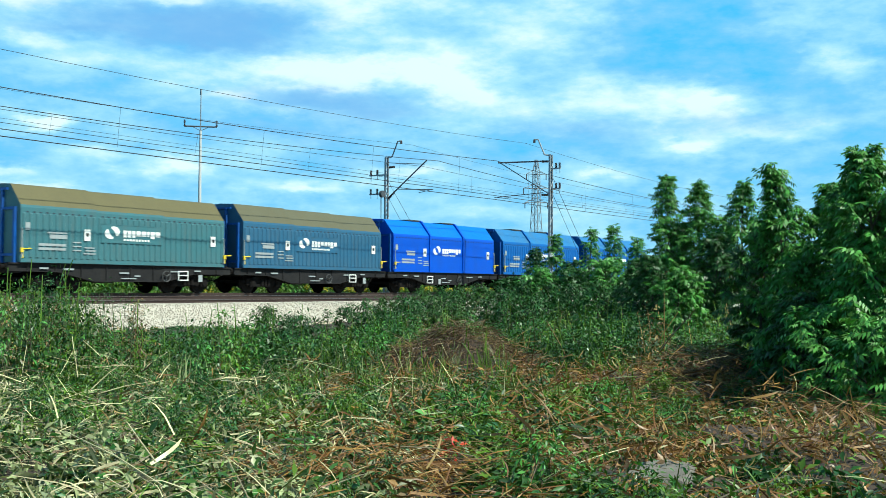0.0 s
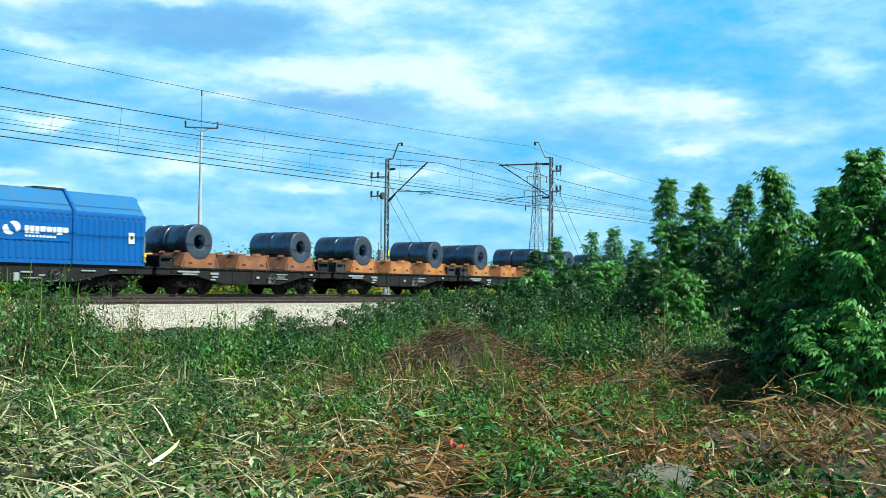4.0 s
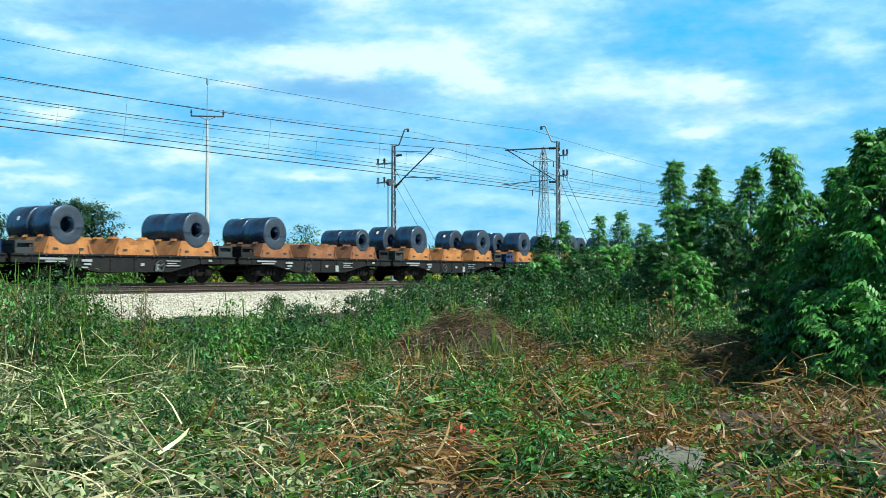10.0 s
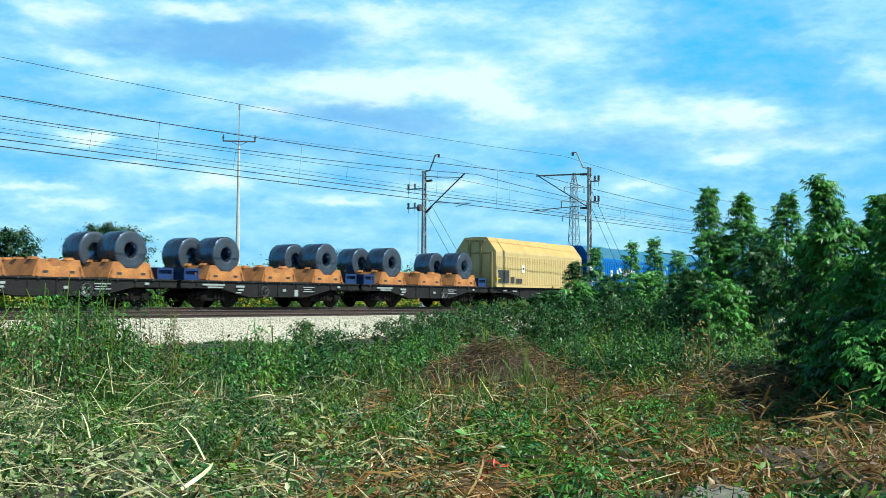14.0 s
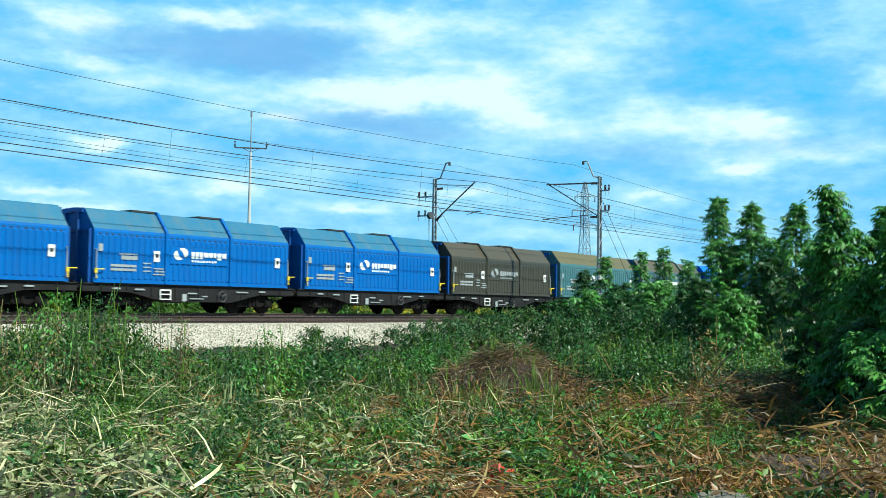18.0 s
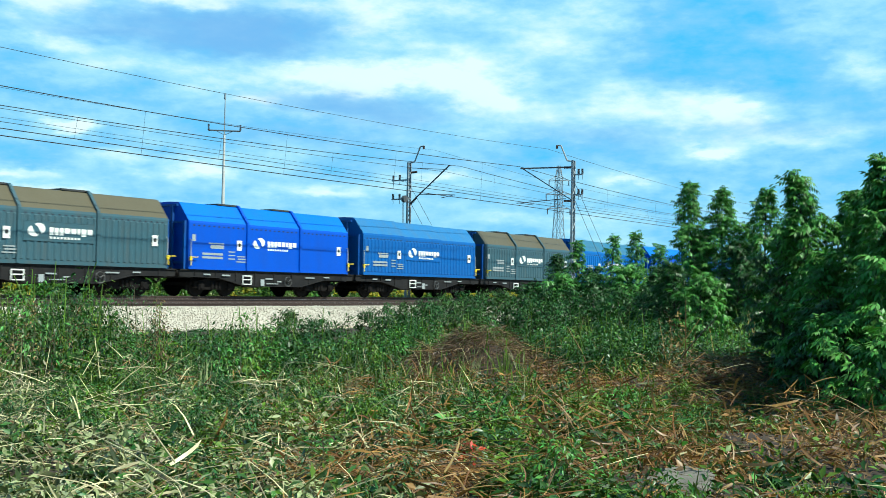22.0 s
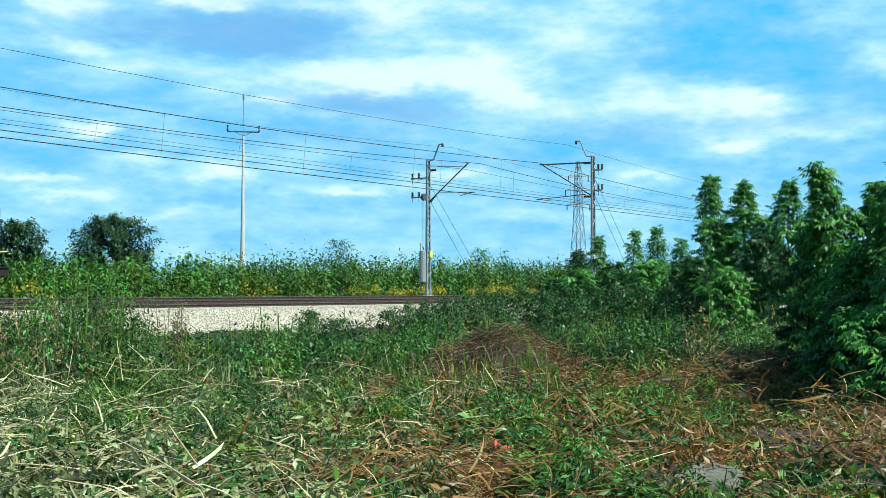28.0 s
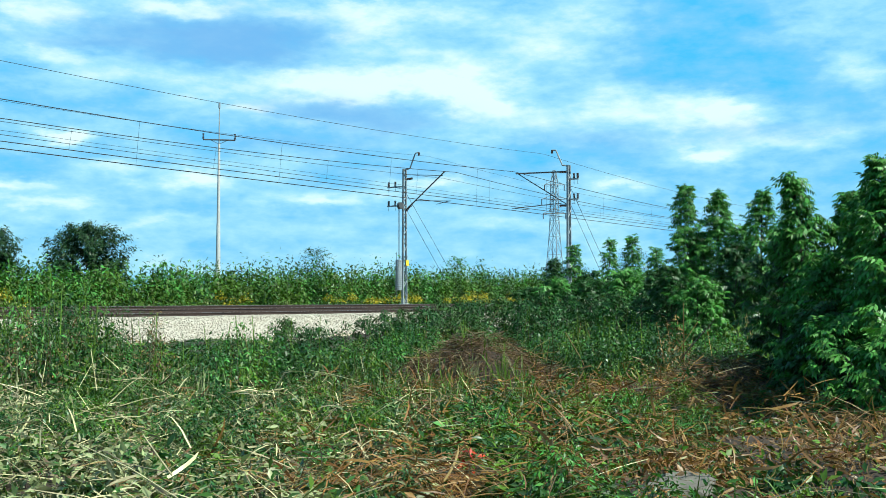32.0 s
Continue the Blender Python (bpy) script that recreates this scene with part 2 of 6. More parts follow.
M_FRAME = material("sooty_underframe", (0.011, 0.011, 0.0125), rough=0.75, second=(0.018, 0.017, 0.017), grain=15, blotch=1.2, amount=0.7, dirt=SOOT, dirt_amount=0.35, shine=0.15)
M_BOGIE = material("brake_dust_iron", (0.007, 0.0065, 0.0065), rough=0.9, second=(0.013, 0.011, 0.010), grain=20, blotch=2.0, amount=0.7, shine=0.1)
M_BLUEFRAME = paint("blue_deck_paint", (0.012, 0.075, 0.38), dirt_amount=0.35)
M_GREYFRAME = material("grey_deck_paint", (0.030, 0.034, 0.037), rough=0.7, second=(0.020, 0.021, 0.022), grain=18, blotch=1.0, amount=0.7, dirt=SOOT, dirt_amount=0.5)
M_BLUESILL = paint("grimy_blue_sill_paint", (0.007, 0.028, 0.115), dirt_amount=0.6)
M_NAVY = paint("navy_box_paint", (0.012, 0.035, 0.13), dirt_amount=0.4)
M_ORANGE = material("orange_saddle_paint", (0.50, 0.21, 0.055), rough=0.7, second=(0.34, 0.12, 0.035), grain=16, blotch=1.4, amount=0.7, dirt=(0.10, 0.05, 0.03), dirt_amount=0.5, bump=0.1)
M_RUST = material("rusty_saddle_steel", (0.30, 0.115, 0.045), rough=0.8, second=(0.20, 0.08, 0.035), grain=14, blotch=1.4, amount=0.7, dirt=(0.07, 0.035, 0.02), dirt_amount=0.5, bump=0.15)
M_BLACK = material("black_saddle_paint", (0.014, 0.023, 0.033), rough=0.7, second=(0.026, 0.028, 0.028), grain=16, blotch=1.0, amount=0.6)
M_COIL = material("hot_rolled_steel", (0.085, 0.130, 0.205), rough=0.30, metal=0.85, second=(0.046, 0.070, 0.115), grain=5, blotch=1.6, amount=0.6, stretch=(1, 14, 1), shine=0.5)
M_COILFACE = material("coil_edge_steel", (0.060, 0.082, 0.118), rough=0.55, metal=0.35, second=(0.036, 0.043, 0.056), grain=26, blotch=2.0, amount=0.7, bump=0.2, bump_scale=90)
# dark colour for the painted shade dashes along the top of the hood sides
M_EDGE_SHADE = material("edge_shade_colour", (0.018, 0.032, 0.05), rough=0.7)
M_STRAP = material("dull_strapping", (0.10, 0.10, 0.10), rough=0.5, metal=0.6)
M_WHITE = material("white_marking", (0.78, 0.78, 0.74), rough=0.6, second=(0.6, 0.6, 0.56), amount=0.4, grain=20)
M_WHITEDIM = material("dusty_white_marking", (0.32, 0.35, 0.36), rough=0.7, second=(0.20, 0.22, 0.22), amount=0.6, grain=20)
M_YELLOW = material("yellow_lever_paint", (0.75, 0.55, 0.03), rough=0.5, amount=0.4, grain=20)
M_REDMARK = material("red_marking", (0.45, 0.05, 0.04), rough=0.6)
M_DARKMARK = material("dark_marking", (0.035, 0.035, 0.035), rough=0.6)
M_RAIL = material("rusty_rail_side", (0.048, 0.028, 0.022), rough=0.9, second=(0.030, 0.018, 0.015), grain=12, blotch=0.6, amount=0.7, stretch=(0.3, 1, 1))
M_RAILTOP = material("rail_running_top", (0.42, 0.40, 0.38), rough=0.3, metal=0.9, grain=10, amount=0.4)
M_SLEEPER = material("weathered_concrete_sleeper", (0.085, 0.062, 0.050), rough=0.9, second=(0.055, 0.040, 0.032), grain=20, blotch=2.0, amount=0.6, ob_random=0.2)
M_BALLAST = material("pale_ballast", (0.50, 0.455, 0.375), rough=0.95, second=(0.36, 0.325, 0.265), grain=9, blotch=0.25, amount=0.75, bump=0.9, bump_scale=14)
M_STONE = material("ballast_stone", (0.52, 0.475, 0.39), rough=0.9, second=(0.36, 0.325, 0.265), grain=8, blotch=1, amount=0.5, island=0.35)
M_STEEL = material("galvanised_mast_steel", (0.30, 0.345, 0.37), rough=0.6, metal=0.2, second=(0.19, 0.22, 0.24), grain=14, blotch=1.2, amount=0.6)
M_DARKSTEEL = material("dark_bracket_steel", (0.10, 0.11, 0.12), rough=0.6, metal=0.4, grain=20)
M_CONCRETE = material("pale_spun_concrete", (0.55, 0.56, 0.54), rough=0.9, second=(0.42, 0.43, 0.42), grain=10, blotch=0.6, amount=0.6)
M_WIRE = material("tarnished_copper_wire", (0.035, 0.035, 0.038), rough=0.6, metal=0.3)
M_INSUL = material("brown_glazed_insulator", (0.06, 0.035, 0.025), rough=0.25)
M_SOIL = material("dry_brown_soil", (0.032, 0.021, 0.013), rough=1.0, second=(0.017, 0.012, 0.008), grain=5, blotch=0.5, amount=0.8, dirt=(0.080, 0.050, 0.028), dirt_amount=0.4, dirt_scale=1.6, bump=0.6, bump_scale=9)
M_SAND = material("pale_sandy_soil", (0.42, 0.35, 0.25), rough=1.0, second=(0.30, 0.25, 0.17), grain=9, blotch=0.8, amount=0.7, bump=0.4, bump_scale=18)
M_STALK = material("green_brown_stalk", (0.10, 0.105, 0.045), rough=0.8, second=(0.07, 0.06, 0.03), grain=20)
M_ROCK = material("grey_flat_stone", (0.17, 0.155, 0.13), rough=0.9, second=(0.10, 0.088, 0.072), grain=9, blotch=1.5, amount=0.6, bump=0.5, bump_scale=20)
M_BARK = material("grey_brown_bark", (0.085, 0.07, 0.052), rough=0.9, second=(0.05, 0.042, 0.032), grain=18, blotch=2.0, amount=0.7, bump=0.4, bump_scale=30)
L_TREE = leaf_material("maple_leaf_green", (0.120, 0.325, 0.056), (0.052, 0.165, 0.029), island=0.45)
L_TREE_DARK = leaf_material("deep_shrub_green", (0.042, 0.125, 0.026), (0.018, 0.062, 0.014), island=0.5)
L_HEDGE = leaf_material("hedge_green", (0.105, 0.198, 0.020), (0.048, 0.105, 0.011), island=0.5, patch=0.35)
L_OLIVE = leaf_material("willow_dark_green", (0.034, 0.088, 0.026), (0.020, 0.056, 0.017))
L_WEED = leaf_material("weed_green", (0.066, 0.150, 0.026), (0.028, 0.070, 0.014), island=0.6, patch=0.6)
L_GRASS = leaf_material("grass_green", (0.12, 0.22, 0.0173), (0.075, 0.14, 0.0115), patch=0.7)
L_STRAW = leaf_material("bleached_straw", (0.60, 0.535, 0.32), (0.29, 0.24, 0.13), island=0.75, through_light=0.1)
L_BROWN = leaf_material("dead_brown_leaf", (0.36, 0.175, 0.052), (0.14, 0.070, 0.024), island=0.5, through_light=0.15)
L_PALE = leaf_material("wilted_pale_leaf", (0.36, 0.38, 0.19), (0.17, 0.20, 0.08), island=0.55, through_light=0.15)
L_TAN = leaf_material("dry_tan_stem", (0.33, 0.21, 0.08), (0.16, 0.095, 0.036), island=0.5, through_light=0.12)
L_DEAD = leaf_material("dead_stem_brown", (0.19, 0.115, 0.058), (0.078, 0.048, 0.026), island=0.6, through_light=0.1)
L_GOLD = leaf_material("goldenrod_yellow", (0.62, 0.48, 0.02), (0.42, 0.34, 0.03), through_light=0.2)
L_RED = leaf_material("scarlet_leaf", (0.55, 0.035, 0.02), (0.32, 0.02, 0.015), through_light=0.25)


# ---- building helpers ----
def box(bm, x0, x1, y0, y1, z0, z1):
    v = [bm.verts.new((x, y, z)) for x in (x0, x1) for y in (y0, y1) for z in (z0, z1)]
    for q in ((0, 1, 3, 2), (4, 6, 7, 5), (0, 4, 5, 1), (2, 3, 7, 6), (0, 2, 6, 4), (1, 5, 7, 3)):
        bm.faces.new([v[i] for i in q])


def loft(bm, a, b):
    """A closed solid between two equal outlines of points."""
    va, vb = [bm.verts.new(p) for p in a], [bm.verts.new(p) for p in b]
    n = len(va)
    fs = [bm.faces.new((va[i], va[(i + 1) % n], vb[(i + 1) % n], vb[i])) for i in range(n)]
    bm.faces.new(va[::-1])
    bm.faces.new(vb)
    return fs


def along_x(bm, outline, x0, x1):
    return loft(bm, [(x0, y, z) for y, z in outline], [(x1, y, z) for y, z in outline])


def along_y(bm, outline, y0, y1):
    return loft(bm, [(x, y0, z) for x, z in outline], [(x, y1, z) for x, z in outline])


def tube(bm, p, q, r, n=8, r2=None):
    p, q = Vector(p), Vector(q)
    d = (q - p).normalized()
    a = d.orthogonal().normalized()
    b = d.cross(a)
    r2 = r if r2 is None else r2
    ring = lambda c, k: [c + (a * math.cos(6.28318 * i / n) + b * math.sin(6.28318 * i / n)) * k for i in range(n)]
    loft(bm, ring(p, r), ring(q, r2))


def pipe(bm, pts, radii, n=6):
    """One unbroken round pipe through points."""
    pts = [Vector(p) for p in pts]
    rings = []
    for i, p in enumerate(pts):
        d = (pts[min(i + 1, len(pts) - 1)] - pts[max(i - 1, 0)]).normalized()
        a = d.cross(Vector((0.31, 0.95, 0.05))).normalized()
        q = d.cross(a)
        r = radii[i] if isinstance(radii, (list, tuple)) else radii
        rings.append([bm.verts.new(p + (a * math.cos(6.28318 * k / n) + q * math.sin(6.28318 * k / n)) * r) for k in range(n)])
    for A, B in zip(rings, rings[1:]):
        for k in range(n):
            bm.faces.new((A[k], A[(k + 1) % n], B[(k + 1) % n], B[k]))
    bm.faces.new(rings[0][::-1])
    bm.faces.new(rings[-1])


def mesh_of(name, bm, *mats):
    bmesh.ops.recalc_face_normals(bm, faces=bm.faces)
    me = bpy.data.meshes.new(name)
    bm.to_mesh(me)
    bm.free()
    for m in mats:
        me.materials.append(m)
    return me


def smooth(me, on=True):
    me.polygons.foreach_set("use_smooth", [on] * len(me.polygons))
    return me


def place(name, me, parent=None, label="", at=None):
    ob = new(name, me)
    if parent:
        ob.parent = parent
    if at is not None:
        ob.matrix_basis = at
    if name in ("wordmark", "subline", "data_marking", "sill_marking", "board_marking", "strap", "vent_strip", "emblem"):
        ob["kind"] = "stuff"
    return tagged(ob, label)


def part(name, bm, mat, parent, label=""):
    return place(name, mesh_of(name, bm, mat), parent, label)


def empty(name, at, label, category, group="", kind=""):
    ob = new(name)
    ob.matrix_basis = at
    return tagged(ob, label, category, group, kind)


def np_mesh(name, verts, faces, mat):
    """A mesh from arrays of equal faces."""
    verts, faces = np.asarray(verts, dtype=np.float32), np.asarray(faces, dtype=np.int32)
    k = faces.shape[1]
    me = bpy.data.meshes.new(name)
    me.vertices.add(len(verts))
    me.vertices.foreach_set("co", verts.ravel())
    me.loops.add(faces.size)
    me.loops.foreach_set("vertex_index", faces.ravel())
    me.polygons.add(len(faces))
    me.polygons.foreach_set("loop_start", np.arange(0, faces.size, k, dtype=np.int32))
    me.update(calc_edges=True)
    me.validate()
    me.materials.append(mat)
    return me


rng = np.random.default_rng(7)


def turns(yaw, pitch, roll):
    """Rotation matrices: roll about x, pitch about y, then yaw about z."""
    cy, sy, cp, sp, cr, sr = np.cos(yaw), np.sin(yaw), np.cos(pitch), np.sin(pitch), np.cos(roll), np.sin(roll)
    m = np.empty((len(yaw), 3, 3))
    m[:, 0] = np.stack([cy * cp, cy * sp * sr - sy * cr, cy * sp * cr + sy * sr], 1)
    m[:, 1] = np.stack([sy * cp, sy * sp * sr + cy * cr, sy * sp * cr - cy * sr], 1)
    m[:, 2] = np.stack([-sp, cp * sr, cp * cr], 1)
    return m


def scatter(name, shape, pos, yaw, pitch, roll, size, mat, thin=None):
    """Many copies of one small shape (points, quads) joined into one mesh."""
    base, quads = shape
    base = np.asarray(base, float)
    quads = np.asarray(quads, int)
    n = len(pos)
    size = np.broadcast_to(np.asarray(size, float), (n,))
    pts = np.repeat(base[None], n, 0) * size[:, None, None]
    if thin is not None:
        pts[:, :, 1] *= np.asarray(thin)[:, None]
    pts = np.einsum("nij,nkj->nki", turns(yaw, pitch, roll), pts) + np.asarray(pos)[:, None, :]
    f = quads[None] + (np.arange(n) * len(base))[:, None, None]
    return np_mesh(name, pts.reshape(-1, 3), f.reshape(-1, quads.shape[1]), mat)


# small shapes, along +x, one metre long
LEAF = (((0, 0, 0), (0.45, 0.20, 0.05), (1, 0, -0.12), (0.45, -0.20, 0.05), (0.5, 0, -0.02)), ((0, 4, 2, 1), (0, 3, 2, 4)))
BLADE = (((0, 0.03, 0), (0, -0.03, 0), (0.45, 0.028, 0.10), (0.45, -0.028, 0.10), (0.8, 0.018, 0.10), (0.8, -0.018, 0.10), (1.0, 0.002, 0.03), (1.0, -0.002, 0.03)),
         ((0, 1, 3, 2), (2, 3, 5, 4), (4, 5, 7, 6)))
STEM = (((0, 0.008, 0), (0, -0.008, 0.0), (0, 0, 0.012), (0.5, 0.007, 0.03), (0.5, -0.007, 0.03), (0.5, 0, 0.042), (1, 0.004, 0), (1, -0.004, 0), (1, 0, 0.006)),
        ((0, 2, 5, 3), (2, 1, 4, 5), (3, 5, 8, 6), (5, 4, 7, 8)))
FLAT_LEAF = (((0, 0, 0), (0.45, 0.20, 0.06), (1, 0, -0.10), (0.45, -0.20, 0.0)), ((0, 3, 2, 1),))

CURL = (((0, 0.018, 0), (0, -0.018, 0.01), (0.28, 0.032, 0.05), (0.30, -0.012, 0.07), (0.55, 0.045, 0.06), (0.58, 0.005, 0.08), (0.78, 0.065, 0.04), (0.80, 0.030, 0.05), (0.98, 0.085, -0.02), (0.98, 0.075, -0.02)),
        ((0, 1, 3, 2), (2, 3, 5, 4), (4, 5, 7, 6), (6, 7, 9, 8)))


def compound(n=7):
    """A drooping compound leaf: hanging leaflets in pairs along an arched stalk, and one at the tip."""
    pts, quads = [], []
    for k in range(n):
        if k == n - 1:
            ang, at, s = 0.0, 0.58, 0.46
        else:
            ang, at, s = (1.0 if k % 2 else -1.0), 0.14 + 0.20 * (k // 2), 0.42
        c, d = math.cos(ang), math.sin(ang)
        o = len(pts)
        for x, y, z in FLAT_LEAF[0]:
            y *= 1.15
            X, Y = (x * c - y * d) * s, (x * d + y * c) * s
            pts.append((at + X * 0.85, Y * 0.85, z * s * 0.6 - 0.32 * at ** 2 - 0.75 * (x * s) ** 1.3))
        quads += [tuple(o + i for i in q) for q in FLAT_LEAF[1]]
    return pts, quads


COMPOUND = compound()
YT, YN = 38.55, 34.30  # centre lines of the far and the near track; z = 0 at the top of the far rails
PITCH = 12.035         # length of a wagon over its buffers


# ---- ground ----
def bump2(x, y, s, seed):
    return noise.noise(Vector((x * s, y * s, seed * 7.3)))


def ground_z(x, y):
    """Height of the soil."""
    d = math.hypot(x, y)
    z = -1.24 + 0.10 * bump2(x, y, 0.25, 1) + 0.15 * bump2(x, y, 0.8, 2) + 0.07 * bump2(x, y, 2.0, 3)
    z += 0.72 * math.exp(-((x - 16.3) / 1.0) ** 2 - ((y - 10.6) / 1.05) ** 2)   # heap of dry cuttings
    z += 0.46 * math.exp(-((x - 16.6) / 0.9) ** 2 - ((y - 6.3) / 0.8) ** 2)    # second heap
    z -= 0.30 * math.exp(-((x - 13.6) / 1.0) ** 2 - ((y - 5.4) / 0.8) ** 2)    # hollow before it
    if y > 42.5:
        z += 0.9 * min(1, (y - 42.5) / 4)
    if d > 120:
        z = -1.0 + (0.9 if y > 42.5 else 0)
    return z


def build_ground():
    def axis(lo, hi, fine0, fine1, step, far):
        a = list(np.arange(fine0, fine1 + 1e-6, step))
        k, s = fine1, step
        while k < hi:
            s *= 1.35
            k += s
            a.append(min(k, hi))
        k, s = fine0, step
        while k > lo:
            s *= 1.35
            k -= s
            a.insert(0, max(k, lo))
        return a
    xs, ys = axis(-3500, 4000, -2, 40, 0.22, 0), axis(-3500, 4000, -2, 31, 0.22, 0)
    verts = [(x, y, ground_z(x, y)) for x in xs for y in ys]
    ny = len(ys)
    faces = [(i * ny + j, (i + 1) * ny + j, (i + 1) * ny + j + 1, i * ny + j + 1) for i in range(len(xs) - 1) for j in range(ny - 1)]
    me = smooth(np_mesh("ground", verts, faces, M_SOIL))
    tagged(new("ground", me), "dry brown field soil under cut weeds", "ground", kind="structure")


build_ground()


def build_trackbed():
    bm = bmesh.new()
    outline = [(29.7, -1.5), (29.9, -1.28), (32.25, -0.47), (32.9, -0.40), (35.7, -0.26), (36.5, -0.17), (40.6, -0.17), (42.3, -0.55), (43.4, -1.2), (43.4, -1.6)]
    xs = [-120, -60, -20, 0] + [x * 1.0 for x in range(4, 90)] + [110, 150, 220, 340, 520, 800]
    prev = None
    for x in xs:
        row = []
        for k, (y, z) in enumerate(outline):
            wob = 0.06 * bump2(x, y * 3, 0.5, 4) if 0 < k < 8 else 0
            row.append(bm.verts.new((x, y + wob * (2 if k < 3 else 0), z + wob * (0.8 if k in (1, 2) else 0.2))))
        if prev:
            for i in range(len(row) - 1):
                bm.faces.new((prev[i], row[i], row[i + 1], prev[i + 1]))
        prev = row
    me = mesh_of("ballast_bed", bm, M_BALLAST)
    bed = tagged(new("ballast_bed", me), "pale crushed stone ballast embankment under two tracks", "ballast", kind="structure")
    # loose stones on the shoulder and slope
    n = 26000
    x = rng.uniform(10, 70, n)
    u = rng.uniform(0, 1, n)
    y = 29.85 + u * 3.2
    z = np.interp(y, [29.9, 32.25, 32.9, 35.7], [-1.28, -0.47, -0.40, -0.26])
    octa = (((1, 0, 0), (0, 0.8, 0.1), (-0.9, 0.1, 0), (0, -0.9, -0.1), (0.1, 0, 0.7), (0, 0.1, -0.6)),
            ((0, 1, 4), (1, 2, 4), (2, 3, 4), (3, 0, 4), (1, 0, 5), (2, 1, 5), (3, 2, 5), (0, 3, 5)))
    me = scatter("ballast_stones", octa, np.stack([x, y, z + 0.02], 1), rng.uniform(0, 6.28, n), rng.uniform(-1, 1, n), rng.uniform(-1, 1, n), rng.uniform(0.018, 0.055, n), M_STONE)
    st = place("ballast_stones", me, bed)
    st["kind"] = "stuff"


build_trackbed()


def sandy_strip():
    xs, us = np.arange(14, 44, 0.6), np.linspace(0, 1, 5)
    verts, faces = [], []
    for x in xs:
        w = 0.55 + 0.35 * bump2(x, 3, 0.4, 9)
        for u in us:
            y = 29.75 - w * 1.5 * u
            verts.append((x, y, ground_z(float(x), float(y)) + 0.035 - 0.05 * abs(2 * u - 1) ** 3))
    for i in range(len(xs) - 1):
        for j in range(4):
            faces.append((i * 5 + j, (i + 1) * 5 + j, (i + 1) * 5 + j + 1, i * 5 + j + 1))
    tagged(new("sandy_path", smooth(np_mesh("sandy_path", verts, faces, M_SAND))), "pale sandy strip at the foot of the ballast", "path", kind="structure")


sandy_strip()


# ---- tracks ----
def build_track(name, yc, z_far, z_near, label):
    track = empty(name, Matrix.Identity(4), label, "railway track", kind="structure")
    for side, z in ((1, z_far), (-1, z_near)):
        y = yc + side * 0.7535
        bm = bmesh.new()
        along_x(bm, [(y - 0.075, z - 0.172), (y - 0.075, z - 0.160), (y - 0.012, z - 0.145), (y - 0.010, z - 0.045), (y - 0.036, z - 0.036), (y - 0.036, z - 0.004),
                     (y + 0.036, z - 0.004), (y + 0.036, z - 0.036), (y + 0.010, z - 0.045), (y + 0.012, z - 0.145), (y + 0.075, z - 0.160), (y + 0.075, z - 0.172)], -120, 800)
        rail = part("rail", bm, M_RAIL, track, "rust-brown steel rail")
        bm = bmesh.new()
        along_x(bm, [(y - 0.030, z - 0.004), (y - 0.026, z + 0.001), (y + 0.026, z + 0.001), (y + 0.030, z - 0.004)], -120, 800)
        part("running_surface", bm, M_RAILTOP, rail, "bright worn rail top")
    bm = bmesh.new()
    tilt = (z_far - z_near) / 1.507
    zc = (z_far + z_near) / 2 - 0.185
    o = [(-1.28, -0.20), (-1.28, -0.02), (-1.22, 0.0), (1.22, 0.0), (1.28, -0.02), (1.28, -0.20)]
    o = [(y, zc + z + tilt * y) for y, z in o]
    along_x(bm, o, -0.13, 0.13)
    for s in (-1, 1):
        box(bm, -0.09, 0.09, s * 0.7535 - 0.15, s * 0.7535 + 0.15, zc + tilt * s * 0.7535 - 0.01, zc + tilt * s * 0.7535 + 0.012)
    me = mesh_of("sleeper", bm, M_SLEEPER)
    for i in range(150):
        place("sleeper", me, track, at=pose(6 + i * 0.6, yc, 0))
    return track


build_track("track_far", YT, 0.0, 0.0, "far railway track with rusty rails on concrete sleepers")
build_track("track_near", YN, -0.10, -0.235, "near empty railway track with rusty rails on sleepers")


# ---- train ----
MESHES = {}


def cached(key, build, *mats):
    if key not in MESHES:
        bm = bmesh.new()
        build(bm)
        MESHES[key] = mesh_of(key[0], bm, *mats)
    return MESHES[key]


HALF = PITCH / 2
AXLES = (1.62 - HALF, 3.42 - HALF, 8.62 - HALF, 10.42 - HALF)
R_WHEEL = 0.46


def mk_wheelset(bm):
    tube(bm, (0, -0.70, 0), (0, 0.70, 0), 0.085, 10)
    for s in (-1, 1):
        tube(bm, (0, s * 0.685, 0), (0, s * 0.715, 0), R_WHEEL + 0.03, 28)
        tube(bm, (0, s * 0.715, 0), (0, s * 0.82, 0), R_WHEEL, 28)
        tube(bm, (0, s * 0.82, 0), (0, s * 0.835, 0), R_WHEEL - 0.07, 28, R_WHEEL - 0.12)
        tube(bm, (0, s * 0.82, 0), (0, s * 0.90, 0), 0.12, 12)
        for k in range(6):
            a = k * math.pi / 3
            tube(bm, (math.cos(a) * 0.22, s * 0.825, math.sin(a) * 0.22), (math.cos(a) * 0.22, s * 0.845, math.sin(a) * 0.22), 0.025, 6)


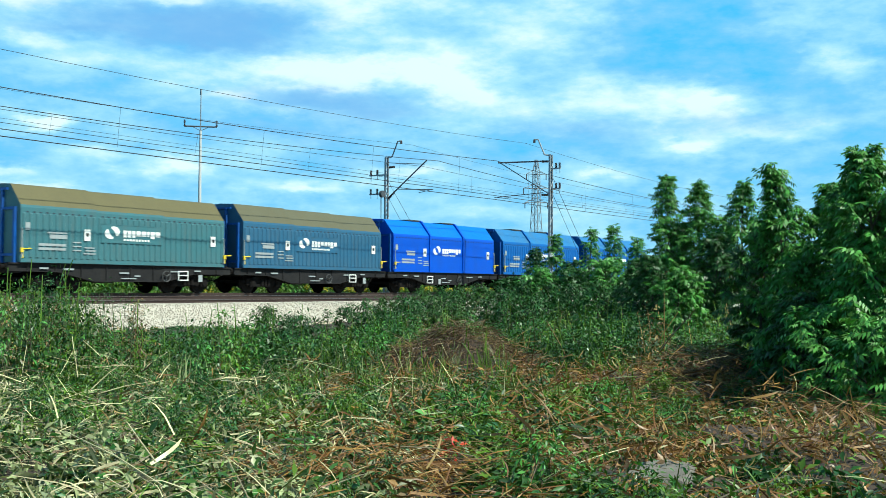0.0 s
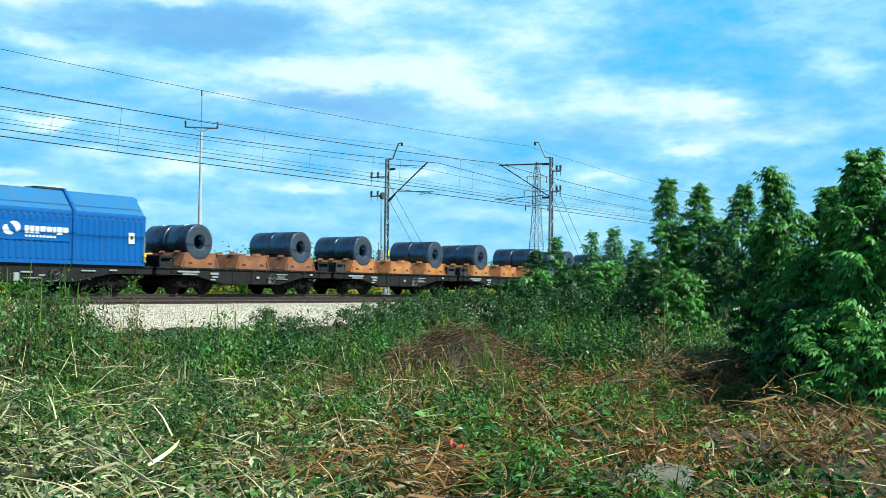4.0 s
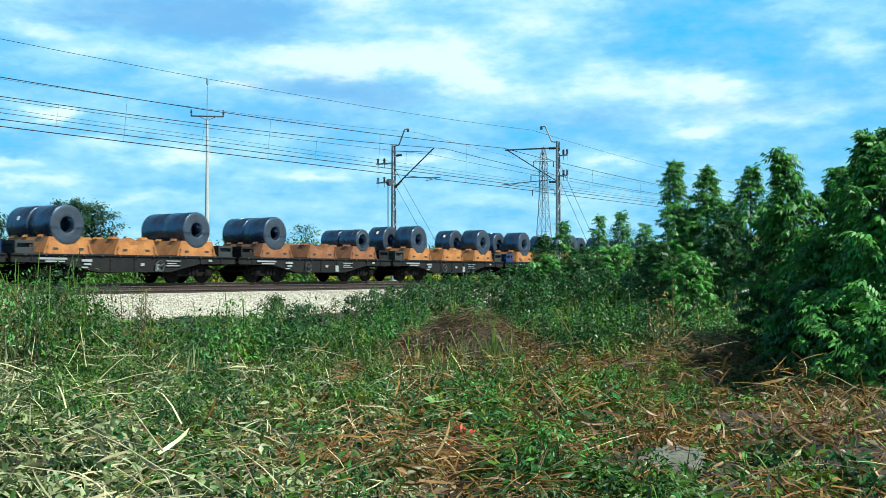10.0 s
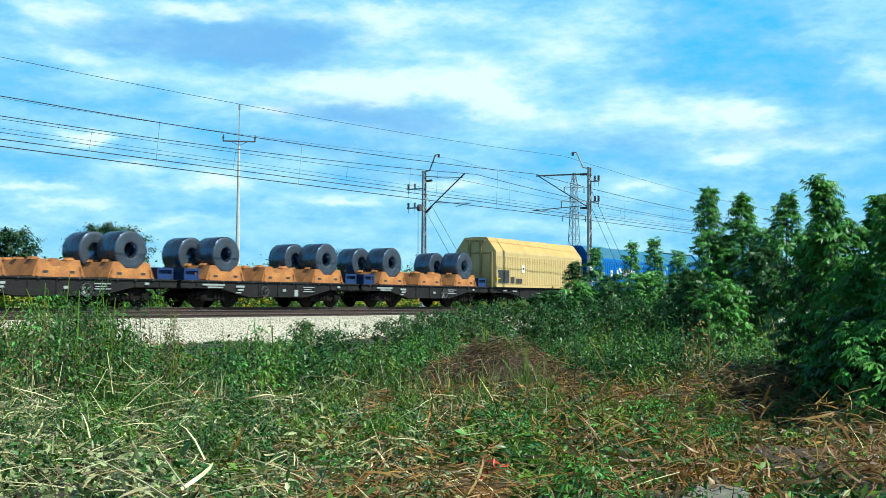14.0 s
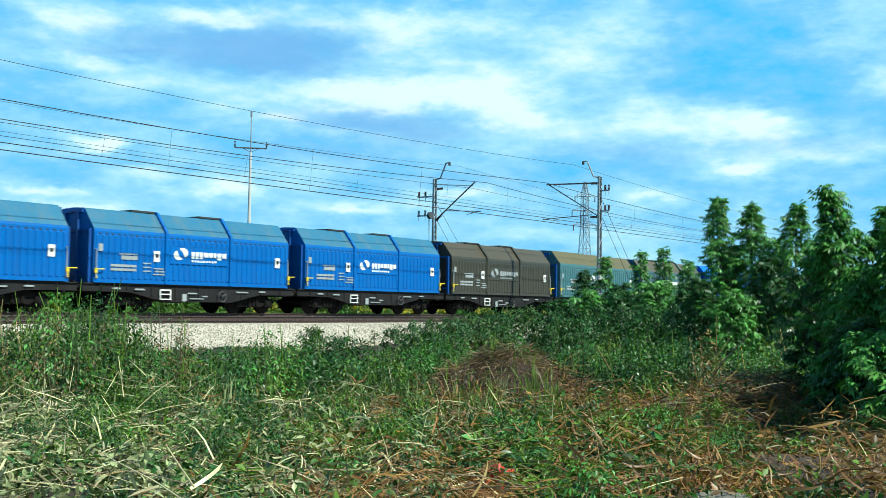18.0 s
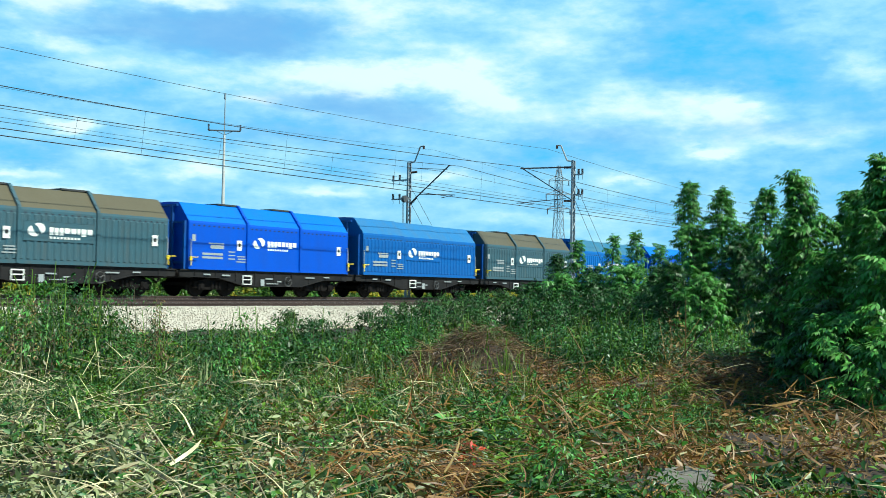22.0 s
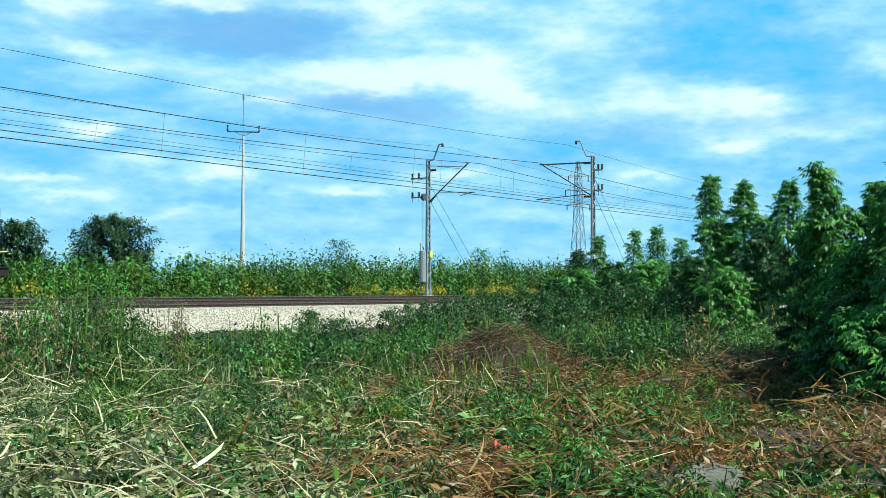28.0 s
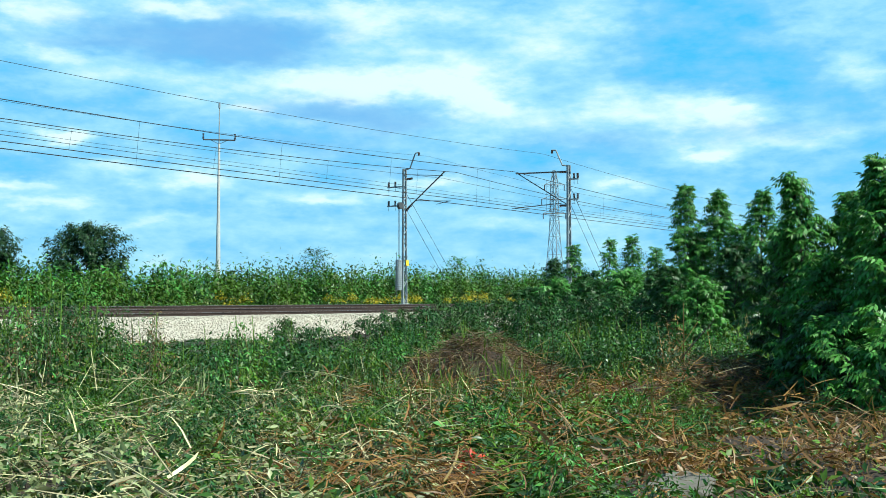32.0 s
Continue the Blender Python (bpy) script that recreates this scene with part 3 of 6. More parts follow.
def mk_bogie(bm):
    """Cast side frames with axle boxes and spring nests; the bogie's centre is at x = 0."""
    for s in (-1, 1):
        y0, y1 = sorted((s * 0.93, s * 1.08))
        along_y(bm, [(-1.25, 0.40), (-1.25, 0.68), (-0.75, 0.74), (-0.45, 0.84), (0.45, 0.84), (0.75, 0.74), (1.25, 0.68), (1.25, 0.40), (0.98, 0.36),
                     (0.90, 0.52), (0.55, 0.30), (-0.55, 0.30), (-0.90, 0.52), (-0.98, 0.36)], y0, y1)
        for ax in (-0.9, 0.9):
            box(bm, ax - 0.17, ax + 0.17, min(s * 1.0, s * 1.17), max(s * 1.0, s * 1.17), 0.30, 0.62)
            tube(bm, (ax, s * 1.17, 0.46), (ax, s * 1.21, 0.46), 0.12, 12)
        for k in (-0.22, 0.0, 0.22):
            tube(bm, (k, s * 1.10, 0.36), (k, s * 1.10, 0.66), 0.085, 8)
        for ax in (-1.42, 1.42):
            box(bm, ax - 0.06, ax + 0.06, s * 0.75 - 0.05, s * 0.75 + 0.05, 0.25, 0.62)
    box(bm, -0.25, 0.25, -1.0, 1.0, 0.50, 0.86)
    for e in (-1.36, 1.36):
        box(bm, e - 0.08, e + 0.08, -1.0, 1.0, 0.50, 0.62)


def mk_underframe(bm):
    o = [(0.12, 1.14), (11.915, 1.14), (11.915, 0.86), (9.6, 0.84), (7.9, 0.48), (4.1, 0.48), (2.4, 0.84), (0.12, 0.86)]
    o = [(x - HALF, z) for x, z in o]
    for s in (-1, 1):
        y0, y1 = sorted((s * 1.30, s * 1.37))
        along_y(bm, o, y0, y1)
        box(bm, 0.12 - HALF, HALF - 0.12, min(s * 1.24, s * 1.43), max(s * 1.24, s * 1.43), 1.14, 1.19)
        lo = [(x, z + 0.04) for x, z in o[2:]]
        for a, b in zip(o[3:7], o[4:8]):
            along_y(bm, [(a[0], a[1]), (b[0], b[1]), (b[0], b[1] + 0.04), (a[0], a[1] + 0.04)], min(s * 1.24, s * 1.42), max(s * 1.24, s * 1.42))
        for x in np.arange(1.0, 11.2, 1.25):
            z0 = np.interp(x, [0.12, 2.4, 4.1, 7.9, 9.6, 11.9], [0.86, 0.84, 0.48, 0.48, 0.84, 0.86])
            box(bm, x - HALF - 0.02, x - HALF + 0.02, min(s * 1.30, s * 1.41), max(s * 1.30, s * 1.41), z0, 1.14)
    box(bm, -HALF + 0.15, HALF - 0.15, -0.45, 0.45, 0.86, 1.14)
    for e in (-1, 1):
        box(bm, min(e * (HALF - 0.62), e * (HALF - 0.74)), max(e * (HALF - 0.62), e * (HALF - 0.74)), -1.36, 1.36, 0.80, 1.18)
        box(bm, min(e * (HALF - 0.62), e * (HALF - 0.12)), max(e * (HALF - 0.62), e * (HALF - 0.12)), -0.3, 0.3, 0.86, 1.14)
    tube(bm, (-1.6, -0.9, 0.62), (-0.6, -0.9, 0.62), 0.20, 12)
    tube(bm, (0.9, -0.8, 0.66), (1.5, -0.8, 0.66), 0.16, 12)
    tube(bm, (-3, -1.1, 0.80), (3, -1.1, 0.80), 0.03, 6)


def mk_buffer(bm):
    tube(bm, (0.0, 0, 0), (0.30, 0, 0), 0.13, 12)
    tube(bm, (0.30, 0, 0), (0.56, 0, 0), 0.085, 12)
    tube(bm, (0.56, 0, 0), (0.60, 0, 0), 0.23, 16)


def mk_coupling(bm):
    tube(bm, (0, 0, 0), (0.55, 0, -0.10), 0.05, 8)
    tube(bm, (0, -0.35, -0.05), (0.25, -0.38, -0.42), 0.028, 6)
    tube(bm, (0.25, -0.38, -0.42), (0.55, -0.36, -0.10), 0.028, 6)


def mk_handwheel(bm):
    for k in range(20):
        a, b = k * 0.31416, (k + 1) * 0.31416
        tube(bm, (math.cos(a) * 0.23, 0, math.sin(a) * 0.23), (math.cos(b) * 0.23, 0, math.sin(b) * 0.23), 0.024, 5)
    for k in range(3):
        a = k * 2.0944 + 0.5
        tube(bm, (0, 0, 0), (math.cos(a) * 0.23, 0, math.sin(a) * 0.23), 0.02, 5)
    tube(bm, (0, -0.03, 0), (0, 0.12, 0), 0.04, 8)


def mk_step(bm):
    for x in (-0.27, 0.27):
        tube(bm, (x, 0, 0.40), (x, 0, 0), 0.028, 6)
    for z in (0.0, 0.21):
        box(bm, -0.27, 0.27, -0.05, 0.05, z - 0.02, z + 0.02)
    box(bm, -0.27, 0.27, -0.02, 0.02, 0.36, 0.41)


def mk_rail_handle(bm):
    tube(bm, (0, 0, 0), (0, -0.07, 0.03), 0.022, 6)
    tube(bm, (0, -0.07, 0.03), (0, -0.07, 1.15), 0.022, 6)
    tube(bm, (0, -0.07, 1.15), (0, 0.06, 1.20), 0.022, 6)


def mk_lever(bm):
    tube(bm, (0, 0, 0), (0, -0.09, 0), 0.04, 8)
    tube(bm, (0, -0.09, 0), (0.40, -0.10, 0.02), 0.022, 6)
    tube(bm, (0.02, -0.05, 0), (0.05, -0.06, -0.36), 0.028, 6)
    box(bm, -0.05, 0.07, -0.10, -0.03, -0.14, 0.04)


PROFILE = [(-1.45, 1.22), (-1.45, 3.26), (-1.425, 3.36), (-0.80, 4.15), (-0.70, 4.20), (0, 4.235), (0.70, 4.20), (0.80, 4.15), (1.425, 3.36), (1.45, 3.26), (1.45, 1.22)]


def mk_hood(x0, x1, grow):
    def build(bm):
        o = [(y + math.copysign(grow, y) if y else 0, z + (grow if z > 2 else 0)) for y, z in PROFILE]
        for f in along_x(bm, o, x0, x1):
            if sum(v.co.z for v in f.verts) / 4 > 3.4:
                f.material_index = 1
    return build


def mk_rib(bm):
    loft(bm, [(-0.075, 0.0, 1.36), (0.075, 0.0, 1.36), (0.075, 0.0, 3.12), (-0.075, 0.0, 3.12)], [(-0.045, -0.035, 1.40), (0.045, -0.035, 1.40), (0.045, -0.035, 3.08), (-0.045, -0.035, 3.08)])


def mk_hood_rail(length):
    def build(bm):
        box(bm, -length / 2, length / 2, -0.03, 0, 1.20, 1.32)
    return build


def mk_hoop(x):
    def build(bm):
        for (a, b), (c, d) in zip(PROFILE, PROFILE[1:]):
            k = 0.075
            g = lambda y, z: (y + math.copysign(k, y) if y else 0, z + (k if z > 2 else 0))
            A, B = g(a, b), g(c, d)
            loft(bm, [(x - 0.07, a, b), (x + 0.07, a, b), (x + 0.07, *A), (x - 0.07, *A)], [(x - 0.07, c, d), (x + 0.07, c, d), (x + 0.07, *B), (x - 0.07, *B)])
    return build


def mk_bulkhead(e):
    def build(bm):
        o = [(y * 0.955, z - 0.06 if z > 2 else 1.19) for y, z in PROFILE]
        x0, x1 = sorted((e * (HALF - 0.62), e * (HALF - 0.70)))
        along_x(bm, o, x0, x1)
    return build


def mk_end_post(height):
    def build(bm):
        box(bm, -0.09, 0.09, -0.06, 0.06, 1.19, height)
    return build


def mk_end_beam(half):
    def build(bm):
        box(bm, -0.07, 0.07, -half, half, -0.05, 0.05)
    return build


def mk_emblem(bm):
    """Two crescents that chase each other round a ring."""
    for turn in (-0.9, math.pi - 0.9):
        for k in range(9):
            a0, a1 = turn + 0.25 + k * 0.27, turn + 0.25 + (k + 1) * 0.27
            w = lambda i: 0.19 * math.sin(math.pi * (i + 0.6) / 10.2) + 0.02
            p = [(math.cos(a0) * (0.205 - w(k) / 2) * 1.3, math.sin(a0) * (0.205 - w(k) / 2)), (math.cos(a0) * (0.205 + w(k) / 2) * 1.3, math.sin(a0) * (0.205 + w(k) / 2)),
                 (math.cos(a1) * (0.205 + w(k + 1) / 2) * 1.3, math.sin(a1) * (0.205 + w(k + 1) / 2)), (math.cos(a1) * (0.205 - w(k + 1) / 2) * 1.3, math.sin(a1) * (0.205 - w(k + 1) / 2))]
            loft(bm, [(x, 0, z) for x, z in p], [(x, -0.006, z) for x, z in p])


def mk_wordmark(bm):
    x = 0.0
    for w, h in ((0.23, 0.29), (0.23, 0.29), (0.23, 0.29), (0.29, 0.22), (0.29, 0.22), (0.19, 0.22), (0.29, 0.30), (0.29, 0.22)):
        box(bm, x, x + w - 0.055, -0.006, 0, 0.24 - h, 0.24)
        x += w


def mk_panel(bm):
    box(bm, -1.60, 1.60, -0.040, 0, 2.10, 2.86)
    for z in (2.09, 2.845):
        box(bm, -1.61, 1.61, -0.048, 0, z, z + 0.025)


def mk_roof_flap(bm):
    box(bm, -1.25, 0.10, -0.74, 0.74, 4.215, 4.29)


def mk_subline(bm):
    for k in range(9):
        box(bm, k * 0.16, k * 0.16 + 0.10, -0.006, 0, 0, 0.085)


def mk_edge_shade(n, ln):
    """Short dark dashes in a line, one between each two ribs: painted shade under the top edge."""
    def build(bm):
        for k in range(1, n):
            x = k * ln / n - ln / 2
            box(bm, x - 0.06, x + 0.06, -0.004, 0, 3.13, 3.185)
    return build


def mk_placard(bm):
    box(bm, -0.15, 0.15, -0.02, 0, -0.23, 0.23)


def mk_placard_mark(bm):
    tube(bm, (0, -0.026, 0.02), (0, -0.02, 0.02), 0.085, 12)


def mk_bars(rows):
    def build(bm):
        for x0, x1, z0, z1 in rows:
            box(bm, x0 - HALF, x1 - HALF, -0.006, 0, z0, z1)
    return build


DATA = ((1.75, 2.65, 2.36, 2.42), (1.85, 2.65, 2.16, 2.32), (1.35, 2.60, 1.86, 1.96), (1.35, 2.60, 1.70, 1.80), (2.95, 3.35, 2.02, 2.07), (2.95, 3.35, 1.86, 1.91), (2.95, 3.35, 1.70, 1.75),
        (3.55, 4.05, 1.70, 1.76), (3.45, 4.05, 1.58, 1.63), (3.5, 4.0, 1.82, 1.87), (0.75, 0.95, 2.45, 2.75))
SILL = ((1.5, 1.9, 0.95, 1.02), (2.6, 3.1, 0.93, 1.0), (5.4, 5.9, 0.82, 0.88), (6.2, 6.5, 0.70, 0.76), (8.2, 8.9, 0.92, 0.98), (9.6, 10.0, 0.96, 1.02), (5.5, 6.3, 0.60, 0.64))
CREAM_PANELS = ((0.75, 2.0, 1.45, 2.25), (2.15, 2.6, 1.45, 1.85), (2.75, 3.5, 1.45, 1.75))

TRAIN = []  # (thing, its place along the train, height offset)


def running_gear(wagon, hand_x):
    for e, c in ((-1, (AXLES[0] + AXLES[1]) / 2), (1, (AXLES[2] + AXLES[3]) / 2)):
        bogie = place("bogie", cached(("bogie",), mk_bogie, M_BOGIE), wagon, at=pose(c, 0, 0))
        for a in (-0.9, 0.9):
            place("wheelset", cached(("wheelset",), mk_wheelset, M_BOGIE), bogie, at=pose(a, 0, R_WHEEL))
        for y in (-0.875, 0.875):
            place("buffer", cached(("buffer",), mk_buffer, M_BOGIE), wagon, at=pose(e * (HALF - 0.60), y, 1.04, rz=0 if e > 0 else 180))
        place("coupling", cached(("coupling",), mk_coupling, M_BOGIE), wagon, at=pose(e * (HALF - 0.55), 0, 0.98, rz=0 if e > 0 else 180))
    place("handwheel", cached(("handwheel",), mk_handwheel, M_STRAP), wagon, "grey spoked brake handwheel", pose(hand_x - HALF, -1.50, 0.74))


COLOUR_WORDS = {"royal": "bright royal blue", "azure": "azure blue", "blue": "dusty blue", "teal": "faded teal", "tealblue": "faded blue-green",
                "grey": "grimy grey-teal", "brown": "dirt-browned grey", "cream": "cream yellow"}
ROOF_WORDS = {"royal": "matching blue", "azure": "dulled blue", "blue": "grey-blue", "teal": "olive-brown", "tealblue": "olive-brown", "grey": "brown", "brown": "brown", "cream": "orange-stained"}


def covered_wagon(index, colour, hoops, ribs=True, step_x=4.15, hand_x=7.12, dim=False):
    wagon = empty("covered_wagon", Matrix.Identity(4), f"{COLOUR_WORDS[colour]} telescopic-hood coil wagon with {ROOF_WORDS[colour]} roof", "railway wagon", "wagons of the train")
    side, roof = PAINTS[colour]
    place("underframe", cached(("underframe",), mk_underframe, M_FRAME), wagon, "sooty black steel underframe")
    running_gear(wagon, hand_x)
    bulk = M_BULK_CREAM if colour == "cream" else M_BULK
    for e in (-1, 1):
        wall = place("end_wall", cached(("end_wall", e, colour == "cream"), mk_bulkhead(e), bulk), wagon, "darker braced end wall")
        for yy in (-1.22, -0.42, 0.42, 1.22):
            hi = 3.35 if abs(yy) > 1 else 4.05
            place("end_post", cached(("end_post", hi, colour == "cream"), mk_end_post(hi), bulk), wall, at=pose(e * (HALF - 0.53), yy, 0))
        for z, half in ((1.5, 1.20), (3.30, 1.20), (4.07, 0.72)):
            place("end_beam", cached(("end_beam", half, colour == "cream"), mk_end_beam(half), bulk), wall, at=pose(e * (HALF - 0.535), 0, z))
    cuts = [0.55 - HALF, 4.13 - HALF, 7.75 - HALF, 11.40 - HALF]
    for k in range(3):
        grow = 0.0 if hoops else (0.07, 0.035, 0.0)[k]
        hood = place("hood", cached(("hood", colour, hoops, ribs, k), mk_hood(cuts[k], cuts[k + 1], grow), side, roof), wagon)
        ln = cuts[k + 1] - cuts[k]
        place("hood_rail", cached(("hood_rail", colour, k), mk_hood_rail(ln), side), hood, at=pose((cuts[k] + cuts[k + 1]) / 2, -1.45 - grow, 0))
        n = round(ln / 0.30)
        if colour != "cream":
            place("vent_strip", cached(("vent_strip", k), mk_edge_shade(n, ln), M_EDGE_SHADE), hood, "row of short dark dashes painted as shade under the hood edge", pose((cuts[k] + cuts[k + 1]) / 2, -1.45 - grow, 0))
        if k == 1 and ribs and colour != "cream":
            place("panel", cached(("panel", colour), mk_panel, side), hood, at=pose((cuts[1] + cuts[2]) / 2, -1.45 - grow, 0))
        if ribs:
            for j in range(n):
                place("rib", cached(("rib", colour), mk_rib, side), hood, at=pose(cuts[k] + (j + 0.5) * ln / n, -1.45 - grow, 0))
    if hoops:
        for k in (1, 2):
            place("hoop", cached(("hoop", colour, k), mk_hoop(cuts[k]), side), wagon, "raised hood seam hoop")
            place("roof_flap", cached(("roof_flap",), mk_roof_flap, M_DARKMARK), wagon, "black roof flap beside the seam", pose(cuts[k], 0, 0))
    face = lambda k: -1.45 - (0.0 if hoops else (0.07, 0.035, 0.0)[k]) - (0.036 if ribs else 0.001)
    logo = face(1) - (0.012 if ribs else 0.0)
    for x in (3.62, 10.66):
        p = place("placard", cached(("placard",), mk_placard, M_WHITE), wagon, "white placard", pose(x - HALF, face(0 if x < 4 else 2), 2.36))
        place("mark", cached(("mark",), mk_placard_mark, M_REDMARK if index % 3 else M_DARKMARK), p)
    white = M_WHITEDIM if dim else M_WHITE
    if colour == "cream":
        for k, r in enumerate(CREAM_PANELS):
            place("data_panel", cached(("data_panel", k), mk_bars((r,)), M_DARKMARK), wagon, "dark data panel", pose(0, face(0), 0))
    else:
        tag = "dim" if dim else "white"
        place("emblem", cached(("emblem", tag), mk_emblem, white), wagon, "white two-crescent emblem", pose(4.90 - HALF, logo, 2.52))
        place("wordmark", cached(("wordmark", tag), mk_wordmark, white), wagon, "white side marking", pose(5.48 - HALF, logo, 2.40))
        place("subline", cached(("subline", tag), mk_subline, white), wagon, "small white side marking", pose(5.5 - HALF, logo, 2.20))
        place("data_marking", cached(("data_marking", tag), mk_bars(DATA), M_WHITEDIM), wagon, "white data lines", pose(0, face(0), 0))
    place("sill_marking", cached(("sill_marking",), mk_bars(SILL), M_WHITEDIM), wagon, "small white sill markings", pose(0, -1.425, 0))
    place("step", cached(("step",), mk_step, M_WHITE), wagon, "white step frame", pose(step_x - HALF, -1.47, 0.58))
    place("brake_plate", cached(("brake_plate",), mk_bars(((-0.12 + HALF, 0.12 + HALF, 0.0, 0.32),)), M_WHITEDIM), wagon, "white brake plate", pose(step_x + 1.05 - HALF, -1.44, 0.50))
    for e, x in ((-1, 0.62), (1, 11.32)):
        place("handrail", cached(("handrail",), mk_rail_handle, M_WHITEDIM), wagon, "pale grab rail", pose(x - HALF, -1.47, 1.35))
        place("lever", cached(("lever",), mk_lever, M_YELLOW), wagon, "yellow locking lever", pose(x - HALF + e * 0.02, -1.48, 1.72, rz=0 if e < 0 else 0))
    TRAIN.append((wagon, index * PITCH + HALF, 0.0))
    return wagon


SADDLES = ((1.55, 3.90), (4.97, 7.30), (8.40, 10.72))


def mk_saddle(bm):
    o = [(-1.17, 1.20), (1.17, 1.20), (0.92, 1.88), (0.62, 1.88), (0.30, 1.62), (-0.30, 1.62), (-0.62, 1.88), (-0.92, 1.88)]
    along_y(bm, o, -1.34, 1.34)
    for x in (-0.78, 0.78):
        for y in (-0.9, 0.1, 0.9):
            along_y(bm, [(x - 0.20, 1.88), (x + 0.20, 1.88), (x + 0.12, 1.98), (x - 0.12, 1.98)], y - 0.05, y + 0.25)
    for x in (-1.02, 1.02):
        along_y(bm, [(x - 0.05, 1.20), (x + 0.05, 1.20), (x + 0.05 - 0.1 * (x > 0) * 1.5, 1.60), (x - 0.05 + 0.15 * (x < 0), 1.60)], -1.37, -1.34)
    box(bm, -1.17, 1.17, -1.37, 1.37, 1.19, 1.25)


def mk_slot(bm):
    box(bm, -0.12, 0.12, -0.006, 0, -0.05, 0.05)


def mk_deck(bm):
    box(bm, 0.45 - HALF, HALF - 0.45, -1.38, 1.38, 1.19, 1.205)
    for x in np.arange(0.7, 11.5, 0.9):
        box(bm, x - HALF - 0.04, x - HALF + 0.04, -1.46, -1.38, 1.12, 1.20)


def mk_endbox(e):
    def build(bm):
        x0, x1 = sorted((e * (HALF - 0.30), e * (HALF - 1.15)))
        box(bm, x0, x1, -1.36, 1.36, 1.205, 1.26)
        for y in (-1.36, 1.28):
            for x in (x0, x1 - 0.08):
                box(bm, x, x + 0.08, y, y + 0.08, 1.2, 1.68)
            box(bm, x0, x1, y, y + 0.08, 1.60, 1.70)
            box(bm, x0, x1, y + 0.02, y + 0.06, 1.26, 1.44)
        box(bm, x0 + 0.1, x1 - 0.1, -1.2, 1.2, 1.26, 1.58)
        box(bm, x0, x0 + 0.06, -1.36, 1.36, 1.55, 1.70)
        box(bm, x1 - 0.06, x1, -1.36, 1.36, 1.55, 1.70)
    return build


def mk_sideboard(bm):
    box(bm, 1.2 - HALF, 10.85 - HALF, -1.40, -1.35, 1.20, 1.78)
    for x in np.arange(1.3, 10.9, 1.05):
        box(bm, x - HALF - 0.03, x - HALF + 0.03, -1.43, -1.40, 1.20, 1.74)


BOARD_MARKS = tuple((x, x + 0.55, 1.52, 1.56) for x in (1.9, 3.1, 4.6, 5.6, 7.2, 8.3, 9.6)) + tuple((x, x + 0.5, 1.40, 1.43) for x in (1.95, 4.65, 7.25, 9.65))
FLAT_MARKS = ((1.3, 2.6, 0.97, 1.05), (1.6, 2.5, 0.87, 0.93), (3.3, 3.8, 0.90, 1.0), (3.4, 3.75, 0.76, 0.84), (3.3, 3.6, 0.64, 0.70), (6.3, 6.5, 0.74, 0.86), (7.7, 8.5, 0.95, 0.99),
              (7.75, 8.3, 0.84, 0.88), (7.7, 8.5, 0.74, 0.78), (10.2, 10.4, 0.95, 1.05))


def flat_wagon(index, style, hand_x):
    frame_mat, saddle_mat, box_mat, words = {
        "orange": (M_FRAME, M_ORANGE, M_GREYFRAME, "grey flat coil wagon with orange saddles"), "rust": (M_FRAME, M_RUST, M_FRAME, "sooty flat coil wagon with rusty saddles"),
        "black": (M_FRAME, M_BLACK, M_NAVY, "black flat coil wagon with boarded sides"), "bluedeck": (M_BLUESILL, M_ORANGE, M_BLUEFRAME, "blue-decked flat coil wagon with orange saddles"),
        "navybox": (M_FRAME, M_ORANGE, M_NAVY, "grey flat coil wagon with orange saddles and navy end boxes")}[style]
    wagon = empty("flat_wagon", Matrix.Identity(4), words, "railway wagon", "wagons of the train")
    place("underframe", cached(("underframe", frame_mat.name), mk_underframe, frame_mat), wagon, "grimy blue steel underframe" if style == "bluedeck" else "sooty black steel underframe")
    place("deck", cached(("deck", style), mk_deck, M_BLUEFRAME if style == "bluedeck" else M_GREYFRAME), wagon)
    running_gear(wagon, hand_x)
    for e in (-1, 1):
        place("end_box", cached(("end_box", e, style), mk_endbox(e), box_mat), wagon)
    for a, b in SADDLES:
        s = place("saddle", cached(("saddle", style), mk_saddle, saddle_mat), wagon, at=pose((a + b) / 2 - HALF, 0, 0))
        if style != "black":
            for x in (-0.6, 0.6):
                place("slot", cached(("slot",), mk_slot, M_DARKMARK), s, "dark slot", pose(x, -1.342, 1.40))
    if style == "black":
        place("sideboard", cached(("sideboard",), mk_sideboard, M_BLACK), wagon)
        place("board_marking", cached(("board_marking",), mk_bars(BOARD_MARKS), M_WHITEDIM), wagon, "small white markings", pose(0, -1.432, 0))
    place("data_marking", cached(("flat_marking",), mk_bars(FLAT_MARKS), M_WHITEDIM), wagon, "white data lines", pose(0, -1.425, 0))
    place("brake_plate", cached(("brake_plate",), mk_bars(((-0.12 + HALF, 0.12 + HALF, 0.0, 0.32),)), M_WHITEDIM), wagon, "white brake plate", pose(7.2 - HALF, -1.44, 0.52))
    TRAIN.append((wagon, index * PITCH + HALF, 0.0))


